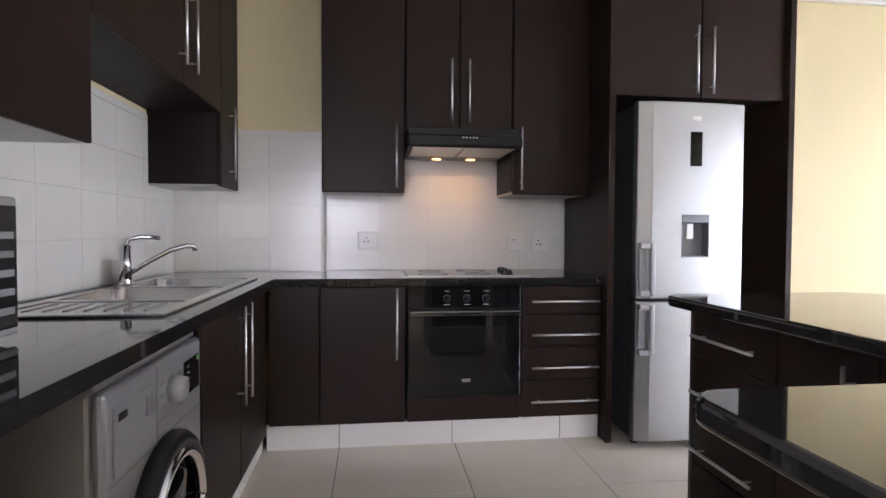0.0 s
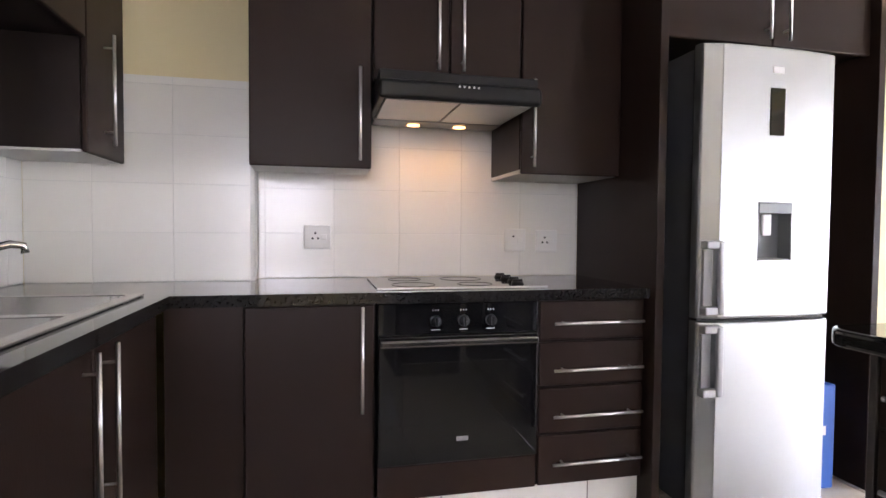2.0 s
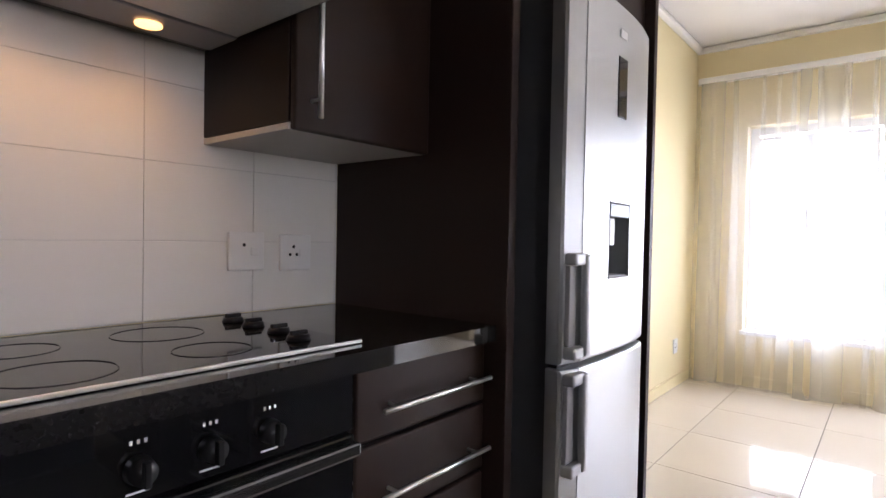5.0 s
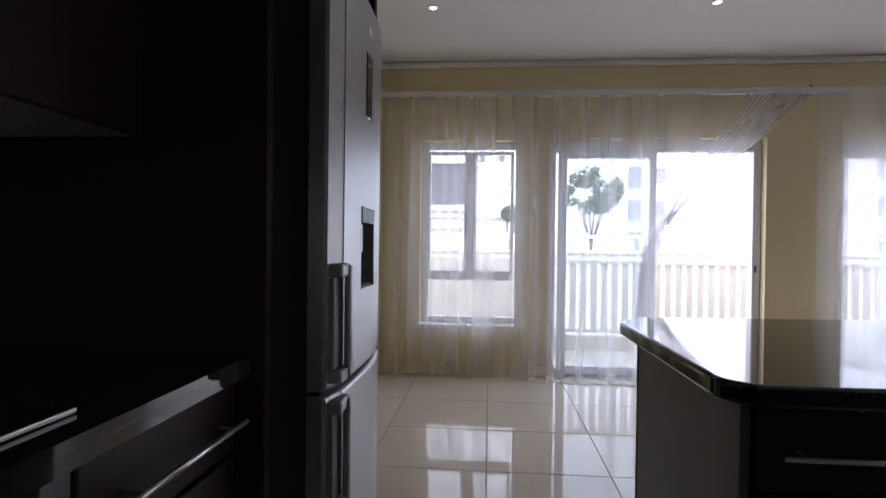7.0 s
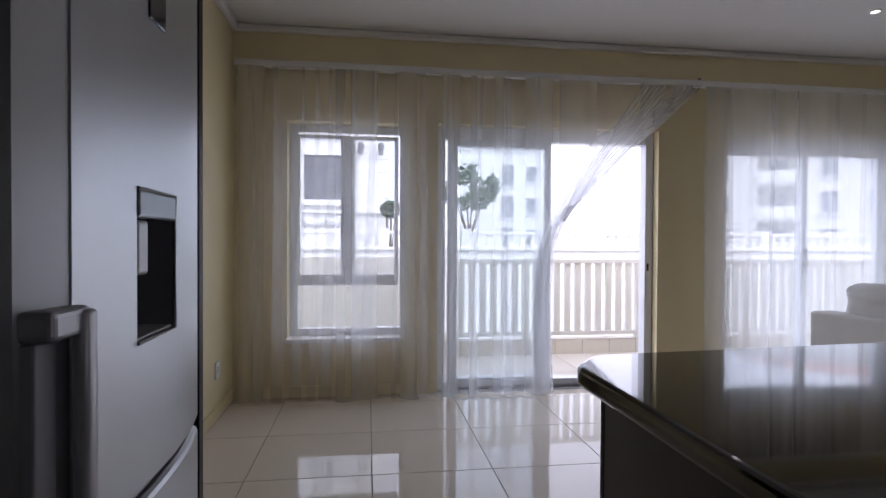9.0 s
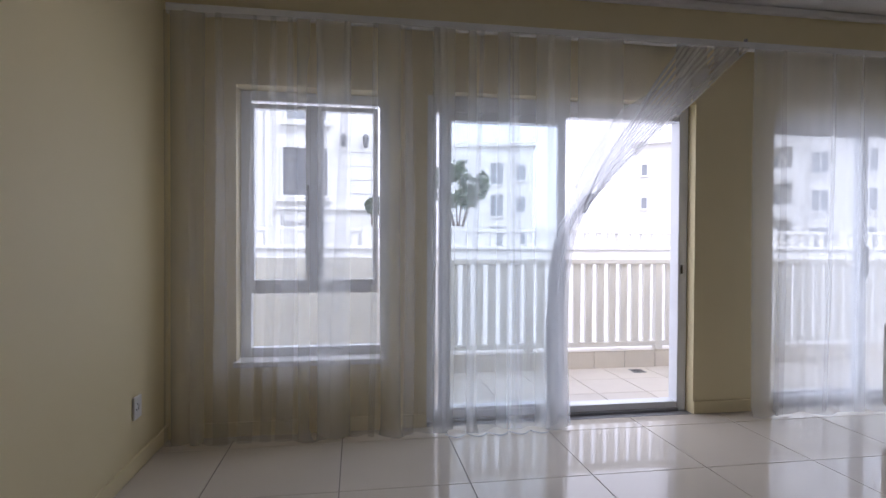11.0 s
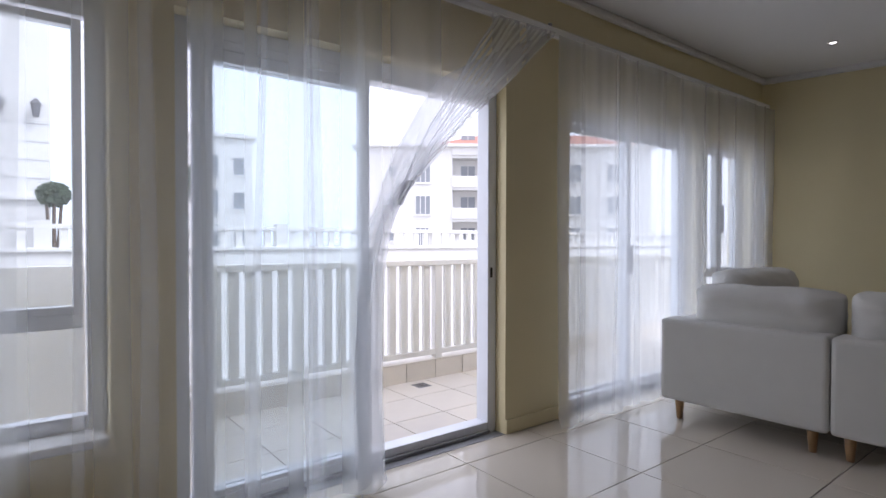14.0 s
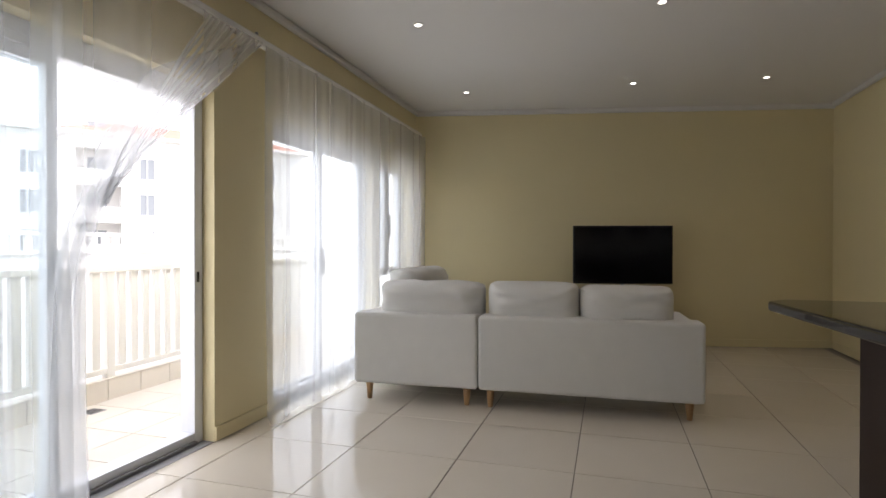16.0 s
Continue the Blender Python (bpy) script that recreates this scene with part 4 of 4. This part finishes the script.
# neighbouring terrace wall with balustrade
nb = thing("terrace_wall", "white neighbouring terrace wall with balustrade", "wall")
part("wall", box(11.9, 12.1, -30, 18, -3.2, 0.98), EXTW, nb)
part("coping", box(11.85, 12.15, -30, 18, 0.98, 1.04, 0.01), EXTW, nb)
part("top_rail", box(11.94, 12.06, -30, 18, 1.30, 1.37, 0.01), EXTW, nb)
bal2 = mesh("baluster", box(-0.035, 0.035, -0.05, 0.05, 1.04, 1.30), EXTW)
post2 = mesh("post", box(-0.08, 0.08, -0.1, 0.1, 1.04, 1.42), EXTW)
for k in range(150):
    o = new("post" if k % 7 == 0 else "baluster", post2 if k % 7 == 0 else bal2)
    o.location, o.parent = (12, -28 + k * 0.24, 0), nb


def outer_window(parent, y, w, z0, z1, bars=2, glass=None):
    """A framed window set into a facade at local x = 0, facing -x."""
    win = part("window", box(-0.02, 0.03, y - w / 2, y + w / 2, z0, z1), glass or EXTG, parent)
    for k in range(bars + 1):
        yy = y - w / 2 + w * k / bars
        part("window_frame", box(-0.06, -0.021, yy - 0.035, yy + 0.035, z0, z1), WHITE, win)
    for z in (z0, z1):
        part("window_frame", box(-0.062, -0.022, y - w / 2, y + w / 2, z - 0.03, z + 0.03), WHITE, win)
    part("sill", box(-0.14, -0.001, y - w / 2 - 0.1, y + w / 2 + 0.1, z0 - 0.12, z0 - 0.04), EXTW, win)


def hip_roof(parent, x0, x1, y0, y1, z, h):
    part("eaves", box(x0 - 0.5, x1 + 0.5, y0 - 0.5, y1 + 0.5, z, z + 0.28, 0.06), EXTW, parent)
    bm = slab([(x0 - 0.4, y0 - 0.4), (x1 + 0.4, y0 - 0.4), (x1 + 0.4, y1 + 0.4), (x0 - 0.4, y1 + 0.4)], z + 0.281, z + h)
    for v in bm.verts:
        if v.co.z > z + h - 0.01:
            v.co.x = (x0 + x1) / 2 + (v.co.x - (x0 + x1) / 2) * 0.1
            v.co.y = (y0 + y1) / 2 + (v.co.y - (y0 + y1) / 2) * 0.55
    part("roof_tiles", bm, ROOF, parent, "red tiled roof")


GROOVE_SHADE = mat("groove_shade", (0.45, 0.45, 0.44), 0.9)
# villa next door, facade 13 m away
vl = thing("villa", "white neighbouring villa with a dark window and grooved plaster", "house", (15.5, 0, 0))
part("wall", box(0, 9, 2.0, 14, -3.2, 7.5), EXTW, vl)
part("plaster_pier", box(-0.12, -0.002, 4.45, 4.62, 0.9, 7.4, 0.02), EXTW, vl)
part("string_course", box(-0.08, -0.001, 2.0, 4.44, 1.88, 1.95, 0.01), EXTW, vl)
# grey strips paint the shade of plaster grooves; nothing is cut into the wall
for z in (2.28, 2.62, 2.96, 3.3):
    part("groove", box(-0.004, 0.01, 2.02, 3.02, z, z + 0.025), GROOVE_SHADE, vl)
outer_window(vl, 3.68, 1.12, 2.2, 3.42, 1, mat("villa_dark_window", (0.10, 0.10, 0.11), 0.2))
outer_window(vl, 3.65, 1.0, 4.05, 5.1, 2)
outer_window(vl, 5.35, 0.7, 4.0, 5.0, 1)
outer_window(vl, 8.2, 1.2, 2.2, 3.42, 2)
sg = thing("villa_sign", "dark unreadable script lettering on the white villa wall", "sign", (15.47, 4.25, 1.50))
rng = random.Random(9)
for k in range(10):
    h = 0.26 if k in (0, 5) else rng.uniform(0.09, 0.14)
    y = -k * 0.115
    part("letter_stroke", tube([(0, y, 0), (0, y - 0.02, h), (0, y - 0.06, h * 0.8), (0, y - 0.075, 0.02), (0, y - 0.11, 0.03)], 0.009, 6), PRINT, sg)
for y in (2.75, 2.22):
    wl = thing("wall_lantern", "small dark wall lantern on the villa", "lantern", (15.36, y, 3.42), group="villa lanterns")
    part("lantern_body", rod((0, 0, 0), (0, 0, 0.24), 0.05, 0.08, 6), PRINT, wl)
    part("cap", rod((0, 0, 0.24), (0, 0, 0.34), 0.10, 0.02, 6), PRINT, wl)
    part("bracket", box(0.03, 0.139, -0.015, 0.015, 0.1, 0.13), PRINT, wl)

# pale block far behind the terrace
bk = thing("apartment_building", "pale distant apartment block with a flat roof", "building", (55.6, -11.0, 0), -14.2)
part("wall", box(0, 10, -4.2, 4.2, -3.2, 10.6), EXTW, bk)
part("parapet", box(-0.3, 10.3, -4.5, 4.5, 10.6, 11.0, 0.05), EXTW, bk)
part("wing", box(-1.2, -0.002, 0.8, 4.2, -3.2, 9.6), EXTW, bk)
for z in (0.4, 3.6, 6.8):
    outer_window(bk, -0.6, 1.3, z, z + 2.2, 2)
    outer_window(bk, -3.0, 1.0, z + 0.4, z + 2.0, 1)

# white apartment house with recessed balconies and a red hip roof
ah = thing("apartment_building", "white apartment building with recessed balconies and red roof", "building", (42.7, -27.5, 0), -37)
part("wall", box(0, 10, -1.75, 7.0, -3.2, 9.6), EXTW, ah)
part("wall", box(0, 10, -20, -4.8, -3.2, 9.6), EXTW, ah)
part("wall", box(1.6, 10, -4.8, -1.75, -3.2, 9.6), EXTW, ah)
for f in range(5):
    z = -2.6 + f * 2.9
    part("floor_slab", box(0.02, 1.6, -4.798, -1.752, z - 0.35, z - 0.05), EXTW, ah)
    part("balcony", box(-0.15, 0.0, -4.85, -1.7, z - 0.1, z + 0.9, 0.02), EXTW, ah)
    d = part("balcony_door", box(1.54, 1.6, -3.9, -2.6, z, z + 2.0), EXTG, ah)
    part("window_frame", box(1.50, 1.539, -3.28, -3.22, z, z + 2.0), WHITE, d)
for f in range(4):
    z = -2.3 + f * 2.9
    outer_window(ah, 0.95, 1.35, z, z + 1.7, 3)
    outer_window(ah, 3.7, 0.7, z + 0.5, z + 1.5, 1)
    outer_window(ah, 6.2, 0.5, z + 0.5, z + 1.5, 1)
    for y in (-6.6, -9.6, -13.0, -16.5):
        outer_window(ah, y, 1.1, z, z + 1.7, 2)
hip_roof(ah, 0, 10, -20, -0.5, 9.6, 2.0)
part("roof_slab", box(-0.4, 10.4, 0.05, 7.4, 9.602, 9.85, 0.04), EXTW, ah)


def tree(label, x, y, base, h, spread, seed):
    rng = random.Random(seed)
    t = thing("tree", label, "tree", (x, y, base))
    part("trunk", rod((0, 0, 0), (0.1, 0, h * 0.6), 0.14, 0.07, 10), BARK, t)
    for k in range(6):
        a = k * 1.05
        part("limb", rod((0.08, 0, h * 0.5), (spread * 0.6 * math.cos(a), spread * 0.6 * math.sin(a), h * 0.8), 0.05, 0.02, 7), BARK, t)
    vs, fs = [], []
    for k in range(2600):
        d = Vector((rng.gauss(0, 1), rng.gauss(0, 1), rng.gauss(0, 1))).normalized() * rng.random() ** 0.4
        c = Vector((d.x * spread, d.y * spread, h * 0.82 + d.z * spread * 0.8))
        if noise.noise(c * 0.9) < -0.04:
            continue
        u = Vector((rng.gauss(0, 1), rng.gauss(0, 1), rng.gauss(0, 1))).normalized() * (0.08 + 0.06 * spread)
        w = u.cross(Vector((rng.gauss(0, 1), rng.gauss(0, 1), rng.gauss(0, 1)))).normalized() * 0.07
        i = len(vs)
        vs += [c - u, c + w, c + u, c - w]
        fs.append((i, i + 1, i + 2, i + 3))
    me = bpy.data.meshes.new("crown")
    me.from_pydata(vs, [], fs)
    me.materials.append(LEAF)
    o = new("crown", me)
    o.parent = t


tree("green garden tree beyond the terrace wall", 29.6, -2.8, -3.2, 8.8, 1.6, 2)
tree("small clipped green bush tree beside the villa", 14.9, 1.98, -3.2, 6.3, 0.22, 4)

# ---- tiles ----
P = 0.6135
bt = mesh("tile", box(0, 0.395, 0, 0.395, -0.008, 0, 0.0015, 1), BTILE)
kt = mesh("kerb_tile", box(-0.006, 0, 0, 0.296, 0, 0.155, 0.0015, 1), BTILE)
ktop = mesh("kerb_cap", box(0, 0.176, 0, 0.296, 0, 0.008, 0.0015, 1), BTILE)
par = bpy.data.objects["balcony_slab"]
for i in range(3):
    for j in range(21):
        o = new("tile", bt)
        o.location, o.parent = (WALL_X + 0.225 + i * 0.402, -4.2 + j * 0.402, -0.021), par
par = bpy.data.objects["balcony_kerb"]
for j in range(21):
    o = new("kerb_tile", kt)
    o.location, o.parent = (6.439, -4.2 + j * 0.3, -0.026), par
    o = new("kerb_cap", ktop)
    o.location, o.parent = (6.43, -4.2 + j * 0.3, 0.131), par


def clip_tiles(parent, me_name, material, u0, v0, pu, pv, gap, umin, umax, vmin, vmax, place, skip=None):
    """Tiles on a grid, cut at the edges of a rectangle; alike pieces share a mesh."""
    store = {}
    for i in range(math.floor((umin - u0) / pu), math.ceil((umax - u0) / pu)):
        for j in range(math.floor((vmin - v0) / pv), math.ceil((vmax - v0) / pv)):
            a0, a1 = max(umin, u0 + i * pu + gap / 2), min(umax, u0 + (i + 1) * pu - gap / 2)
            b0, b1 = max(vmin, v0 + j * pv + gap / 2), min(vmax, v0 + (j + 1) * pv - gap / 2)
            if a1 - a0 < 0.02 or b1 - b0 < 0.02 or (skip and skip((a0 + a1) / 2, (b0 + b1) / 2)):
                continue
            key = (round(a1 - a0, 3), round(b1 - b0, 3))
            if key not in store:
                store[key] = mesh(me_name, place[0](*key), material)
            o = new(me_name, store[key])
            o.location, o.parent = place[1](a0, b0), parent


flat = (lambda a, b: box(0, a, 0, b, -0.006, 0, 0.0012, 1), lambda u, v: (u, v, 0.0))
clip_tiles(bpy.data.objects["floor_base"], "tile", FLOOR, -0.06, 0.08, P, P, 0.005, -1.03, WALL_X - 0.0, -4.2, 3.53, flat, lambda x, y: y < -3.2 - (WALL_X - x) * 0.208 - 0.31 or (x < 0.3 and y < -1.5))
clip_tiles(bpy.data.objects["floor_base"], "tile", FLOOR, -0.06, 0.08, P, P, 0.005, -1.03, 2.46, 3.534, 3.676, flat)
inset = (WALL_X + 0.002, WALL_X + 0.215)
for y0, y1 in ((0.24, 2.03), (-1.98, -0.34)):
    structure("threshold", box(inset[0], inset[1], y0 + 0.003, y1 - 0.003, -0.004, 0.0015), GREYP, "metal threshold under the sliding door")
for nm, b in (("tile_bed", box(-1.04, -1.0355, -0.9, 3.556, 0.9, 1.735)), ("tile_bed", box(-1.03, -0.18, 3.5555, 3.56, 0.9, 1.735)), ("tile_bed", box(-0.176, 1.366, 3.6755, 3.68, 0.9, 1.74)), ("tile_bed", box(-0.18, -0.1755, 3.562, 3.674, 0.9, 1.735))):
    o = structure(nm, b, WGROUT, "grout bed of the kitchen wall tiles")
    x0 = min(v.co.x for v in o.data.vertices)
    y0 = min(v.co.y for v in o.data.vertices)
    if x0 < -1.035:
        clip_tiles(o, "wall_tile", WTILE, 0.14, 0.902, 0.3, 0.2, 0.002, -0.9, 3.553, 0.902, 1.735, (lambda a, b: box(0, 0.004, 0, a, 0, b, 0.0008, 1), lambda u, v: (-1.0355, u, v)))
    elif y0 < 3.556:
        clip_tiles(o, "wall_tile", WTILE, -0.49, 0.902, 0.3, 0.2, 0.002, -1.03, -0.176, 0.902, 1.735, (lambda a, b: box(0, a, -0.004, 0, 0, b, 0.0008, 1), lambda u, v: (u, 3.5555, v)))
    elif y0 > 3.6:
        clip_tiles(o, "wall_tile", WTILE, 0.157, 0.902, 0.3, 0.2, 0.002, -0.17, 1.364, 0.902, 1.74, (lambda a, b: box(0, a, -0.004, 0, 0, b, 0.0008, 1), lambda u, v: (u, 3.6755, v)))
